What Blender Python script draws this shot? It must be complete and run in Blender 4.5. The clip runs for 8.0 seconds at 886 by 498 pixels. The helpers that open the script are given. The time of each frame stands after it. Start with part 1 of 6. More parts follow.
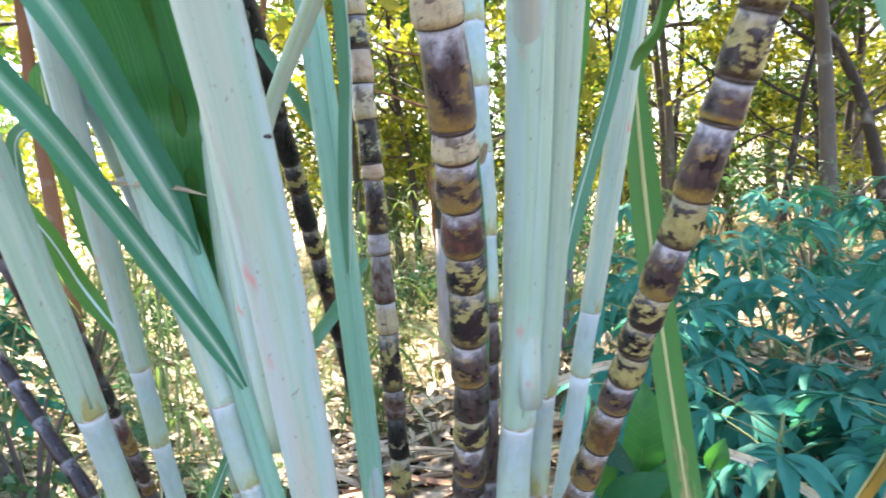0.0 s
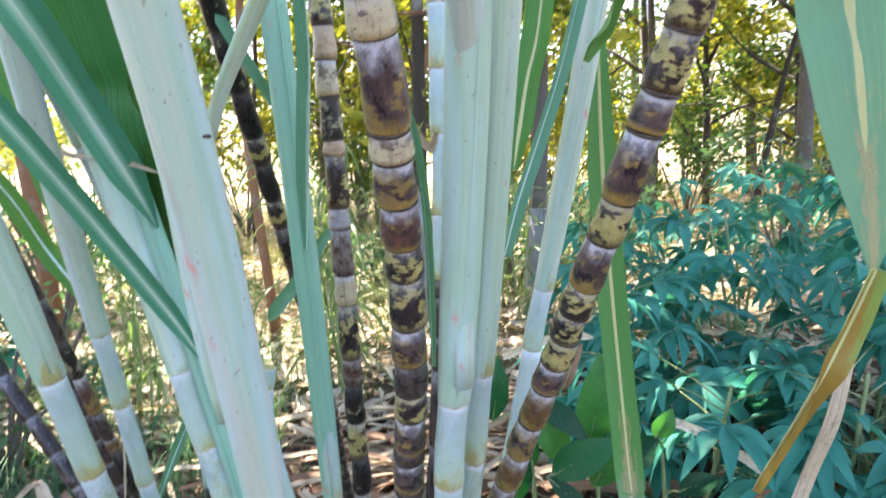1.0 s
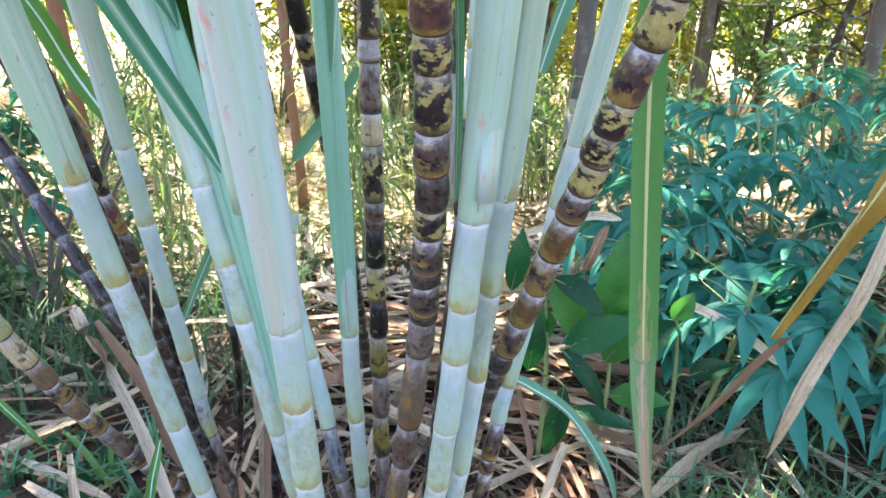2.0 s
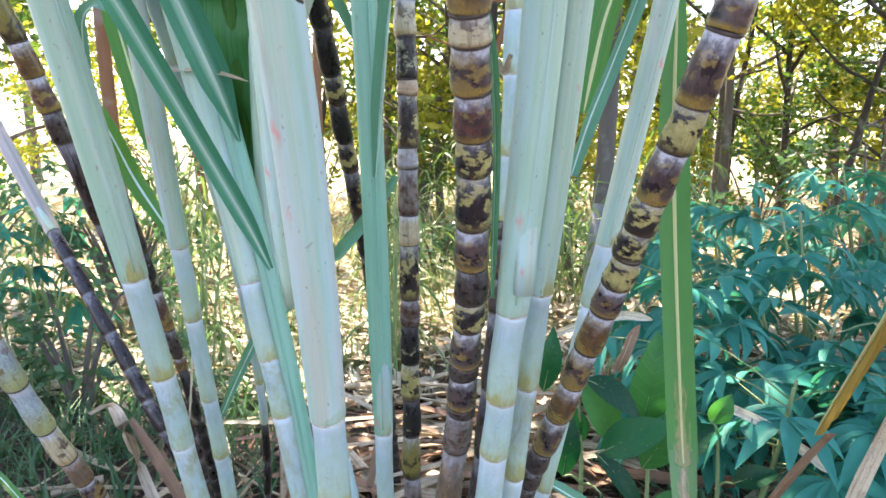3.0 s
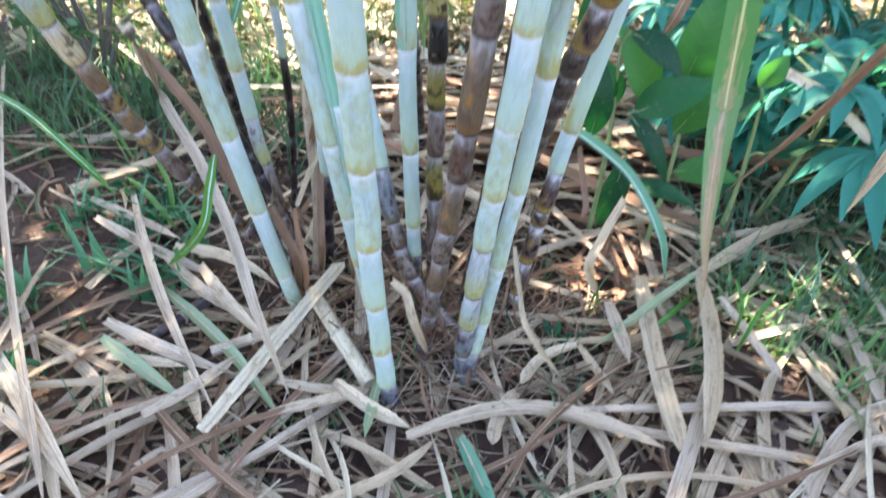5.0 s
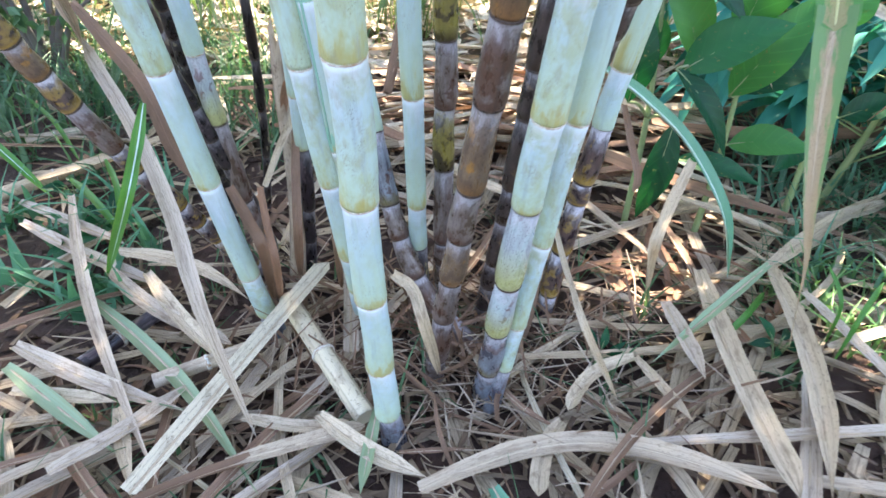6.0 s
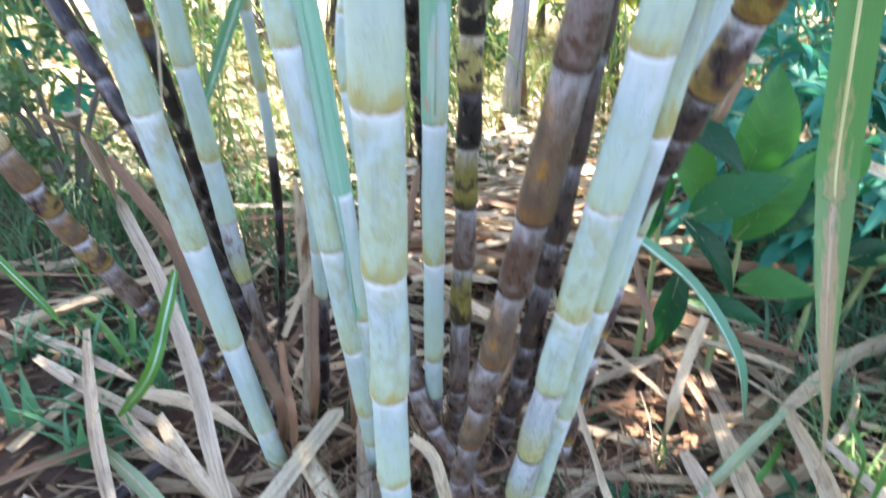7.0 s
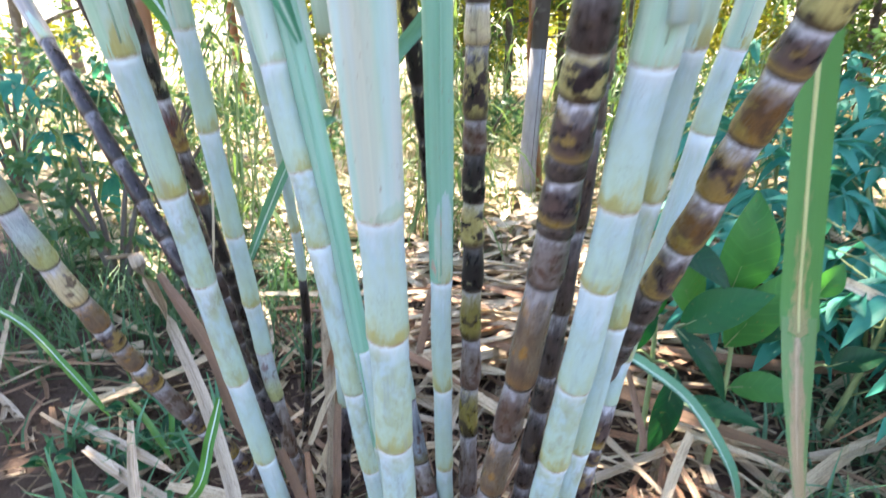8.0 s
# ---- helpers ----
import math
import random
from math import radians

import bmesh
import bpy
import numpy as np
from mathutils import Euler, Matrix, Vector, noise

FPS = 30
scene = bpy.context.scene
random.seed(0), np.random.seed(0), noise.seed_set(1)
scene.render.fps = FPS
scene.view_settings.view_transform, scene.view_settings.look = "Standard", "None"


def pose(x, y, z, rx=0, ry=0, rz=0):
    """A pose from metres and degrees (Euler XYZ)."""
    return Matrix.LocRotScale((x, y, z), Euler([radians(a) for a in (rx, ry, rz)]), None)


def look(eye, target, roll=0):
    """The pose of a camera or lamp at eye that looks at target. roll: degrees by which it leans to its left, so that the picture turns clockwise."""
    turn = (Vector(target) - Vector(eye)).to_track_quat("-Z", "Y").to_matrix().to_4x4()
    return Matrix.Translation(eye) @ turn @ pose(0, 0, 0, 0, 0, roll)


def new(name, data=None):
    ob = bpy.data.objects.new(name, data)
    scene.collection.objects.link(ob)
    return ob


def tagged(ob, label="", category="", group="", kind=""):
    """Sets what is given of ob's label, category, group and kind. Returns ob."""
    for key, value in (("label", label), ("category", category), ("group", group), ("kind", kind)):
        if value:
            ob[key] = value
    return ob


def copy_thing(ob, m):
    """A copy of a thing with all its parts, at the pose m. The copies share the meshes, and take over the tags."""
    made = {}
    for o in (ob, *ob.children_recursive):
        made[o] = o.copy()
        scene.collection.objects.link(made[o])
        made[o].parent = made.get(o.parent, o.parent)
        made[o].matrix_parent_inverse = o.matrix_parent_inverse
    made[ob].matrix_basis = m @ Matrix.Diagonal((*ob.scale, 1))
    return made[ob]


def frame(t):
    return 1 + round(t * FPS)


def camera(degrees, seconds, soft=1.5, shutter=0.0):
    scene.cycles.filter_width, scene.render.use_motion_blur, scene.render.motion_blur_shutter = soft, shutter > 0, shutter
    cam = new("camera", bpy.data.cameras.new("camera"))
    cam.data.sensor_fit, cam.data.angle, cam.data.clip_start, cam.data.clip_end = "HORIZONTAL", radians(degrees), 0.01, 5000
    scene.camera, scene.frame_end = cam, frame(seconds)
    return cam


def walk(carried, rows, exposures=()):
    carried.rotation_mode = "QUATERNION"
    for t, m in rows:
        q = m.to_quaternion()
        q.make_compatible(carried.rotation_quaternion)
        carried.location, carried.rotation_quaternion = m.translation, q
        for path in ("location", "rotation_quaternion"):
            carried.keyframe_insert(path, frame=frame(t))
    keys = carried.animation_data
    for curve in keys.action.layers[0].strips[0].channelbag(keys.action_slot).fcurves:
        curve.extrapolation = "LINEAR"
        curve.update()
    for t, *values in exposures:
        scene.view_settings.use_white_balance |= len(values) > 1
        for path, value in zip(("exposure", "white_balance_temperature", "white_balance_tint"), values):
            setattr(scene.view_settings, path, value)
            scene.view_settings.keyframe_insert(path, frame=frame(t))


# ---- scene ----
cam = camera(71.25, 8.0, soft=1.6, shutter=0.5)
PATH = [
    (0, (0.0318, -0.1143, 1.1400), (-0.0157, 1.8750, 0.9390), -4.74),
    (0.5, (0.0514, -0.1290, 1.1673), (0.0969, 1.8527, 0.9014), -4.10),
    (1, (0.0694, -0.1377, 1.1678), (0.0706, 1.8337, 0.8306), -2.63),
    (1.5, (0.0613, -0.1351, 1.1106), (0.0101, 1.7791, 0.5333), 0.32),
    (1.6, (0.0618, -0.1354, 1.0976), (0.0169, 1.7662, 0.4796), 1.10),
    (1.7, (0.0655, -0.1351, 1.0916), (0.0003, 1.7531, 0.4353), 1.14),
    (2.8, (0.0774, -0.1410, 1.0729), (-0.0560, 1.8146, 0.6758), 0.68),
    (3, (0.0608, -0.1660, 1.0794), (-0.1227, 1.8000, 0.7615), 0.20),
    (3.5, (0.0642, -0.1733, 1.0965), (-0.1205, 1.7904, 0.7647), -0.04),
    (4, (0.0806, -0.1831, 1.0412), (-0.0671, 1.7490, 0.5463), 3.59),
    (4.5, (0.0900, -0.1848, 1.0012), (-0.0861, 1.6565, 0.2407), 2.20),
    (5, (0.0644, -0.1503, 0.9142), (-0.1502, 1.4770, -0.2286), 2.16),
    (5.1, (0.0595, -0.1347, 0.8879), (-0.1471, 1.4860, -0.2657), 1.76),
    (5.2, (0.0559, -0.1122, 0.8615), (-0.1490, 1.5224, -0.2727), 0.93),
    (6.3, (-0.0054, 0.0620, 0.6783), (-0.1867, 1.7529, -0.3743), 0.86),
    (6.5, (-0.0072, 0.0664, 0.6921), (-0.1779, 1.7534, -0.3685), 0.68),
    (7, (-0.0238, 0.0577, 0.7774), (-0.2401, 1.8876, -0.0002), 1.16),
    (7.5, (-0.0306, 0.0379, 0.8454), (-0.3380, 1.8818, 0.1344), 1.26),
    (7.6, (-0.0254, 0.0352, 0.8606), (-0.3340, 1.8830, 0.1601), 1.13),
    (8, (0.0050, -0.0094, 0.9328), (-0.2943, 1.8655, 0.3041), 0.32),
]
walk(cam, [(t, look(eye, target, roll)) for t, eye, target, roll in PATH], [(0.0, 2.52, 7000, 17), (1.0, 2.52, 7000, 17), (1.5, 2.60, 7000, 17), (3.0, 2.54, 7000, 17), (3.5, 2.51, 7000, 17), (4.0, 2.50, 7000, 17), (4.5, 2.45, 7000, 17), (5.0, 2.84, 7000, 17), (6.3, 2.94, 7000, 17), (6.5, 2.96, 7000, 17), (7.0, 2.78, 7000, 17), (7.5, 2.62, 7000, 17), (8.0, 2.72, 7000, 17)])

# ---- sky and sun: shade in front, sun from behind the trees ----
SUN_TURN, SUN_HEIGHT = radians(-20), radians(56)
world = bpy.data.worlds.new("world")
scene.world = world
world.use_nodes = True
wn = world.node_tree.nodes
sky = wn.new("ShaderNodeTexSky")
sky.sky_type, sky.sun_disc = "NISHITA", False
sky.sun_elevation, sky.sun_rotation = SUN_HEIGHT, SUN_TURN
sky.air_density, sky.dust_density = 1.0, 2.0
wn["Background"].inputs["Strength"].default_value = 0.15
world.node_tree.links.new(sky.outputs["Color"], wn["Background"].inputs["Color"])
sun = new("sun", bpy.data.lights.new("sun", "SUN"))
sun.data.energy, sun.data.angle, sun.data.color = 5.0, radians(0.5), (1.0, 0.93, 0.8)
sun_way = Vector((math.sin(SUN_TURN) * math.cos(SUN_HEIGHT), math.cos(SUN_TURN) * math.cos(SUN_HEIGHT), math.sin(SUN_HEIGHT)))
sun.matrix_world = look(sun_way * 40, (0, 0, 0))
# Gaps cut in the canopy for wanted sun flecks: (ground place, radius) each.
FLECKS = [((0.30, 1.04, 0.06), 0.04), ((0.25, 1.12, 0.07), 0.025), ((0.36, 1.15, 0.07), 0.03), ((0.27, 0.97, 0.05), 0.025), ((0.10, 1.75, 0.15), 0.10), ((-0.12, 1.62, 0.15), 0.06), ((0.95, 1.75, 0.1), 0.06), ((-0.35, 1.7, 0.1), 0.07), ((-0.9, 1.9, 0.15), 0.12), ((-0.62, 2.1, 0.2), 0.12), ((-1.3, 2.2, 0.3), 0.14), ((0.18, 2.2, 0.2), 0.14), ((-1.8, 2.6, 0.5), 0.2), ((-2.3, 3.2, 0.6), 0.25), ((-1.5, 2.0, 0.3), 0.12), ((0.85, 1.2, 0.08), 0.03), ((1.0, 1.25, 0.10), 0.04), ((0.74, 1.10, 0.06), 0.05), ((0.62, 0.95, 0.05), 0.035), ((0.86, 1.22, 0.08), 0.05), ((0.45, 1.5, 0.1), 0.06), ((0.66, 1.36, 0.12), 0.04),
          ((-2.2, 4.6, 0.2), 0.5), ((-1.2, 5.2, 0.2), 0.45), ((-3.2, 5.5, 0.2), 0.6), ((-0.3, 4.6, 0.2), 0.35), ((0.9, 5.6, 0.2), 0.4), ((-4.0, 4.2, 0.4), 0.5), ((2.2, 5.2, 0.2), 0.4), ((-1.5, 3.5, 0.2), 0.25), ((-2.9, 3.9, 0.3), 0.3),
          ((3.4, 7.5, 1.6), 0.6), ((5.0, 7.5, 2.0), 0.7), ((2.4, 8.0, 2.2), 0.5)]


# ---- materials ----
class Mat:
    """A node material with short ways to add nodes."""

    def __init__(self, name):
        self.m = bpy.data.materials.new(name)
        self.m.use_nodes = True
        self.n, self.l = self.m.node_tree.nodes, self.m.node_tree.links
        self.b = self.n["Principled BSDF"]
        self.out = self.n["Material Output"]

    def add(self, kind, **inputs):
        nd = self.n.new(kind)
        for k, v in inputs.items():
            key = k.replace("_", " ")
            if isinstance(v, bpy.types.NodeSocket):
                self.l.new(v, nd.inputs[key])
            else:
                nd.inputs[key].default_value = v
        return nd

    def coord(self, which="Object"):
        return self.add("ShaderNodeTexCoord").outputs[which]

    def scaled(self, vec, scale, shift=None):
        mp = self.add("ShaderNodeMapping", Vector=vec)
        mp.inputs["Scale"].default_value = scale
        if shift is not None:
            self.l.new(shift, mp.inputs["Location"])
        return mp.outputs[0]

    def noise(self, vec, scale, detail=4.0, rough=0.55):
        return self.add("ShaderNodeTexNoise", Vector=vec, Scale=scale, Detail=detail, Roughness=rough).outputs["Fac"]

    def ramp(self, fac, stops, mode="LINEAR"):
        nd = self.n.new("ShaderNodeValToRGB")
        self.l.new(fac, nd.inputs[0])
        cr = nd.color_ramp
        cr.interpolation = mode
        while len(cr.elements) < len(stops):
            cr.elements.new(0.5)
        for e, (p, c) in zip(cr.elements, stops):
            e.position = p
            e.color = (*c, 1) if len(c) == 3 else (c[0], c[0], c[0], 1)
        return nd.outputs["Color"]

    def mix(self, fac, a, b, mode="MIX"):
        nd = self.n.new("ShaderNodeMix")
        nd.data_type, nd.blend_type = "RGBA", mode
        for sock, v in ((nd.inputs[0], fac), (nd.inputs[6], a), (nd.inputs[7], b)):
            if isinstance(v, bpy.types.NodeSocket):
                self.l.new(v, sock)
            else:
                sock.default_value = (*v, 1) if isinstance(v, tuple) else v
        return nd.outputs[2]

    def math(self, op, a, b=0.0, c=0.0):
        nd = self.n.new("ShaderNodeMath")
        nd.operation = op
        for sock, v in zip(nd.inputs, (a, b, c)):
            if isinstance(v, bpy.types.NodeSocket):
                self.l.new(v, sock)
            else:
                sock.default_value = v
        return nd.outputs[0]

    def split(self, vec):
        return self.add("ShaderNodeSeparateXYZ", Vector=vec).outputs

    def around(self, along, shift=0.0):
        """A seamless place on a stalk's skin: round it in radii, along it in steps, moved about from piece to piece."""
        u, v, _ = self.split(self.coord("UV"))
        turn, rnd = self.math("MULTIPLY", u, 2 * math.pi), self.random()
        lift = self.math("ADD", self.math("MULTIPLY", v, along), self.math("MULTIPLY_ADD", rnd, 41.0, shift))
        return self.add("ShaderNodeCombineXYZ", X=self.math("COSINE", turn), Y=self.math("SINE", turn), Z=lift).outputs[0]

    def random(self):
        return self.add("ShaderNodeObjectInfo").outputs["Random"]

    def finish(self, colour, rough=0.6, bump=None, strength=0.3, distance=0.002, spec=0.5):
        self.l.new(colour, self.b.inputs["Base Color"])
        if isinstance(rough, bpy.types.NodeSocket):
            self.l.new(rough, self.b.inputs["Roughness"])
        else:
            self.b.inputs["Roughness"].default_value = rough
        self.b.inputs["Specular IOR Level"].default_value = spec
        if bump is not None:
            bp = self.add("ShaderNodeBump", Height=bump, Strength=strength, Distance=distance)
            self.l.new(bp.outputs[0], self.b.inputs["Normal"])
        return self.m

    def thin(self, colour, share=0.4, tint=(1.0, 1.0, 0.6)):
        """Lets light through a leaf: a share of translucent shading in the leaf's own colour."""
        tr = self.add("ShaderNodeBsdfTranslucent")
        self.l.new(self.mix(1.0, colour, tint, "MULTIPLY"), tr.inputs["Color"])
        mx = self.add("ShaderNodeMixShader", Fac=share)
        self.l.new(self.b.outputs[0], mx.inputs[1])
        self.l.new(tr.outputs[0], mx.inputs[2])
        self.l.new(mx.outputs[0], self.out.inputs["Surface"])
        return self.m


def pale_cane(name, mottle, smudge, smudge_colour):
    """Waxy pale internode: bluish white bloom under the upper node, pale green below, a short olive root band at the foot, smears, stains and specks."""
    k = Mat(name)
    v = k.split(k.coord("UV"))[1]
    rnd = k.random()
    n1, n2 = k.noise(k.around(3.0), 1.3, 5, 0.65), k.noise(k.around(6.5), 0.75, 6, 0.68)
    fine, cloud = k.noise(k.around(9.0), 11.0, 3), k.noise(k.around(5.0, 7.7), 0.8, 3)
    along = k.math("ADD", v, k.math("MULTIPLY", k.math("SUBTRACT", n1, 0.5), 0.75))
    along = k.math("ADD", along, k.math("MULTIPLY", k.math("SUBTRACT", rnd, 0.28), 0.24))
    base = k.ramp(along, [(0.0, (0.38, 0.35, 0.13)), (0.05, (0.39, 0.39, 0.19)), (0.11, (0.41, 0.50, 0.35)), (0.22, (0.41, 0.55, 0.46)), (0.75, (0.40, 0.54, 0.57)), (1.0, (0.50, 0.61, 0.66))])
    soft = k.ramp(n2, [(0.45, (0, 0, 0)), (0.60, (1, 1, 1))])
    base = k.mix(k.math("MULTIPLY", soft, mottle), base, (0.35, 0.40, 0.21))
    smear = k.ramp(k.noise(k.around(0.9, 3.7), 1.6, 5, 0.7), [(0.55, (0, 0, 0)), (0.68, (1, 1, 1))])
    base = k.mix(k.math("MULTIPLY", smear, 0.3 + 0.3 * mottle), base, (0.25, 0.32, 0.36))
    dark = k.ramp(k.noise(k.around(4.0, 3.1), 1.1, 6, 0.7), [(0.52, (0, 0, 0)), (0.62, (1, 1, 1))])
    base = k.mix(k.math("MULTIPLY", dark, smudge), base, smudge_colour)
    speck = k.ramp(fine, [(0.58, (0, 0, 0)), (0.63, (1, 1, 1))])
    near = k.math("MULTIPLY", k.ramp(cloud, [(0.50, (0, 0, 0)), (0.60, (1, 1, 1))]), 0.25 + 0.6 * mottle)
    base = k.mix(k.math("MULTIPLY", speck, near), base, (0.13, 0.09, 0.05))
    rub = k.ramp(k.noise(k.around(0.5, 1.3), 2.6, 3), [(0.50, (0, 0, 0)), (0.74, (0.45, 0.45, 0.45))])
    base = k.mix(rub, base, (0.41, 0.52, 0.37))
    edge = k.math("ADD", v, k.math("MULTIPLY", k.math("SUBTRACT", n1, 0.5), 0.16))
    base = k.mix(k.ramp(edge, [(0.90, (0, 0, 0)), (0.97, (0.6, 0.6, 0.6))]), base, (0.59, 0.66, 0.70))
    return k.finish(base, k.ramp(n1, [(0.3, (0.36, 0.36, 0.36)), (0.7, (0.58, 0.58, 0.58))]), fine, 0.06, 0.001)


def dark_cane(name, main, second, patch, patch_at, wax=0.4, foot=(0.10, 0.05, 0.02), crack=0.15, size=1.0, reach=0.22):
    """Dark internode: two ground tones, crisp blotches, fine lengthwise cracks, grey wax under the upper node."""
    k = Mat(name)
    v = k.split(k.coord("UV"))[1]
    rnd = k.random()
    n1, n2 = k.noise(k.around(3.0), 1.2, 5, 0.65), k.noise(k.around(4.6, 4.1), 0.85 * size, 5, 0.62)
    n3, fine = k.noise(k.around(3.0, 9.0), 1.7, 5, 0.62), k.noise(k.around(6.0), 8.0, 3)
    col = k.mix(k.ramp(n1, [(0.40, (0, 0, 0)), (0.60, (1, 1, 1))]), main, second)
    edge = k.math("ADD", n2, k.math("MULTIPLY", k.math("SUBTRACT", rnd, 0.5), 0.10))
    blot = k.ramp(edge, [(patch_at, (0, 0, 0)), (patch_at + 0.035, (1, 1, 1))])
    col = k.mix(k.math("MULTIPLY", blot, k.ramp(n3, [(0.25, (0.55, 0.55, 0.55)), (0.6, (0.95, 0.95, 0.95))])), col, patch)
    low = k.ramp(k.math("ADD", v, k.math("MULTIPLY", k.math("SUBTRACT", n1, 0.5), 0.35)), [(reach * 0.25, (0.85, 0.85, 0.85)), (reach, (0, 0, 0))])
    col = k.mix(low, col, foot)
    bloom = k.ramp(k.math("ADD", v, k.math("MULTIPLY", k.math("SUBTRACT", n3, 0.5), 0.7)), [(0.62, (0, 0, 0)), (0.82, (0.30, 0.30, 0.30)), (0.95, (1, 1, 1))])
    col = k.mix(k.math("MULTIPLY", bloom, wax), col, (0.60, 0.60, 0.68))
    line = k.ramp(k.noise(k.around(0.22, 2.0), 5.0, 3), [(0.53, (0, 0, 0)), (0.62, (1, 1, 1))])
    col = k.mix(k.math("MULTIPLY", line, crack), col, (0.020, 0.014, 0.013))
    dot = k.ramp(fine, [(0.58, (0, 0, 0)), (0.66, (0.6, 0.6, 0.6))])
    col = k.mix(dot, col, (0.03, 0.02, 0.015))
    rim = k.ramp(v, [(0.0, (0.9, 0.9, 0.9)), (0.03, (0, 0, 0)), (0.955, (0, 0, 0)), (1.0, (0.5, 0.5, 0.5))])
    col = k.mix(rim, col, (0.035, 0.02, 0.014))
    return k.finish(col, k.ramp(n1, [(0.3, (0.20, 0.20, 0.20)), (0.7, (0.42, 0.42, 0.42))]), k.math("ADD", fine, k.math("MULTIPLY", n1, 1.5)), 0.12, 0.0015)


def scar(name, a, b):
    """The thin scar round a node: two tones in short dashes."""
    k = Mat(name)
    n = k.noise(k.around(1.0), 2.4, 4, 0.6)
    return k.finish(k.mix(k.ramp(n, [(0.42, (0, 0, 0)), (0.58, (1, 1, 1))]), a, b), 0.6, n, 0.3, 0.001)


def sheath_skin(name, low, high, dry, rosy=0.3, mould=0.35, wax=0.6):
    """Smooth leaf sheath: soft lengthwise bands of green and cream, bluish bloom, rosy blushes, red sores and grey mould."""
    k = Mat(name)
    v = k.split(k.coord("UV"))[1]
    broad, fibre = k.noise(k.around(0.5), 1.25, 3), k.noise(k.around(0.5, 6.0), 8.0, 3)
    blotch, rose = k.noise(k.around(3.0, 2.0), 0.8, 5), k.noise(k.around(2.6, 11.0), 0.9, 4)
    col = k.mix(v, low, high)
    col = k.mix(k.ramp(broad, [(0.42, (0, 0, 0)), (0.56, (1, 1, 1))]), col, dry)
    col = k.mix(k.ramp(fibre, [(0.42, (0, 0, 0)), (0.66, (0.28, 0.28, 0.28))]), col, tuple(0.8 * c for c in low))
    bloom = k.ramp(blotch, [(0.46, (0, 0, 0)), (0.60, (1, 1, 1))])
    col = k.mix(k.math("MULTIPLY", bloom, wax), col, (0.47, 0.64, 0.68))
    blush = k.ramp(rose, [(0.50, (0, 0, 0)), (0.62, (1, 1, 1))])
    col = k.mix(k.math("MULTIPLY", blush, rosy), col, (0.66, 0.50, 0.46))
    grey = k.ramp(k.noise(k.around(3.0, 5.5), 1.3, 6, 0.65), [(0.58, (0, 0, 0)), (0.68, (1, 1, 1))])
    col = k.mix(k.math("MULTIPLY", grey, mould), col, (0.26, 0.25, 0.18))
    sore = k.ramp(k.noise(k.around(22.0, 8.0), 0.5, 3), [(0.655, (0, 0, 0)), (0.72, (0.75, 0.75, 0.75))])
    col = k.mix(sore, col, (0.66, 0.22, 0.20))
    speck = k.ramp(k.noise(k.around(22.0, 1.0), 4.0, 3), [(0.66, (0, 0, 0)), (0.71, (0.6, 0.6, 0.6))])
    col = k.mix(speck, col, (0.26, 0.19, 0.13))
    return k.finish(col, 0.46, k.math("ADD", fibre, broad), 0.10, 0.001)


def blade_skin(name, main, pale, edge, share=0.35, rough=0.42, band=None):
    """Grass-like blade: parallel veins, paler towards the rib, tints along the length."""
    k = Mat(name)
    uv = k.coord("UV")
    s = k.split(uv)
    rnd = k.random()
    vein = k.noise(k.scaled(uv, (60, 0.6, 1), k.math("MULTIPLY", rnd, 17.0)), 3.0, 3)
    tone = k.noise(k.scaled(uv, (7, 0.8, 1), k.math("MULTIPLY", rnd, 11.0)), 2.0, 4)
    col = k.mix(k.ramp(vein, [(0.36, (0, 0, 0)), (0.64, (0.9, 0.9, 0.9))]), main, pale)
    col = k.mix(k.ramp(tone, [(0.45, (0, 0, 0)), (0.75, (1, 1, 1))]), col, edge)
    if band is not None:
        off = k.math("ABSOLUTE", k.math("SUBTRACT", s[0], 0.5))
        off = k.math("ADD", off, k.math("MULTIPLY", k.math("SUBTRACT", vein, 0.5), 0.10))
        col = k.mix(k.ramp(off, [(0.06, (0.85, 0.85, 0.85)), (0.20, (0, 0, 0))]), col, band)
    k.finish(col, rough, vein, 0.25, 0.001)
    return k.thin(col, share)


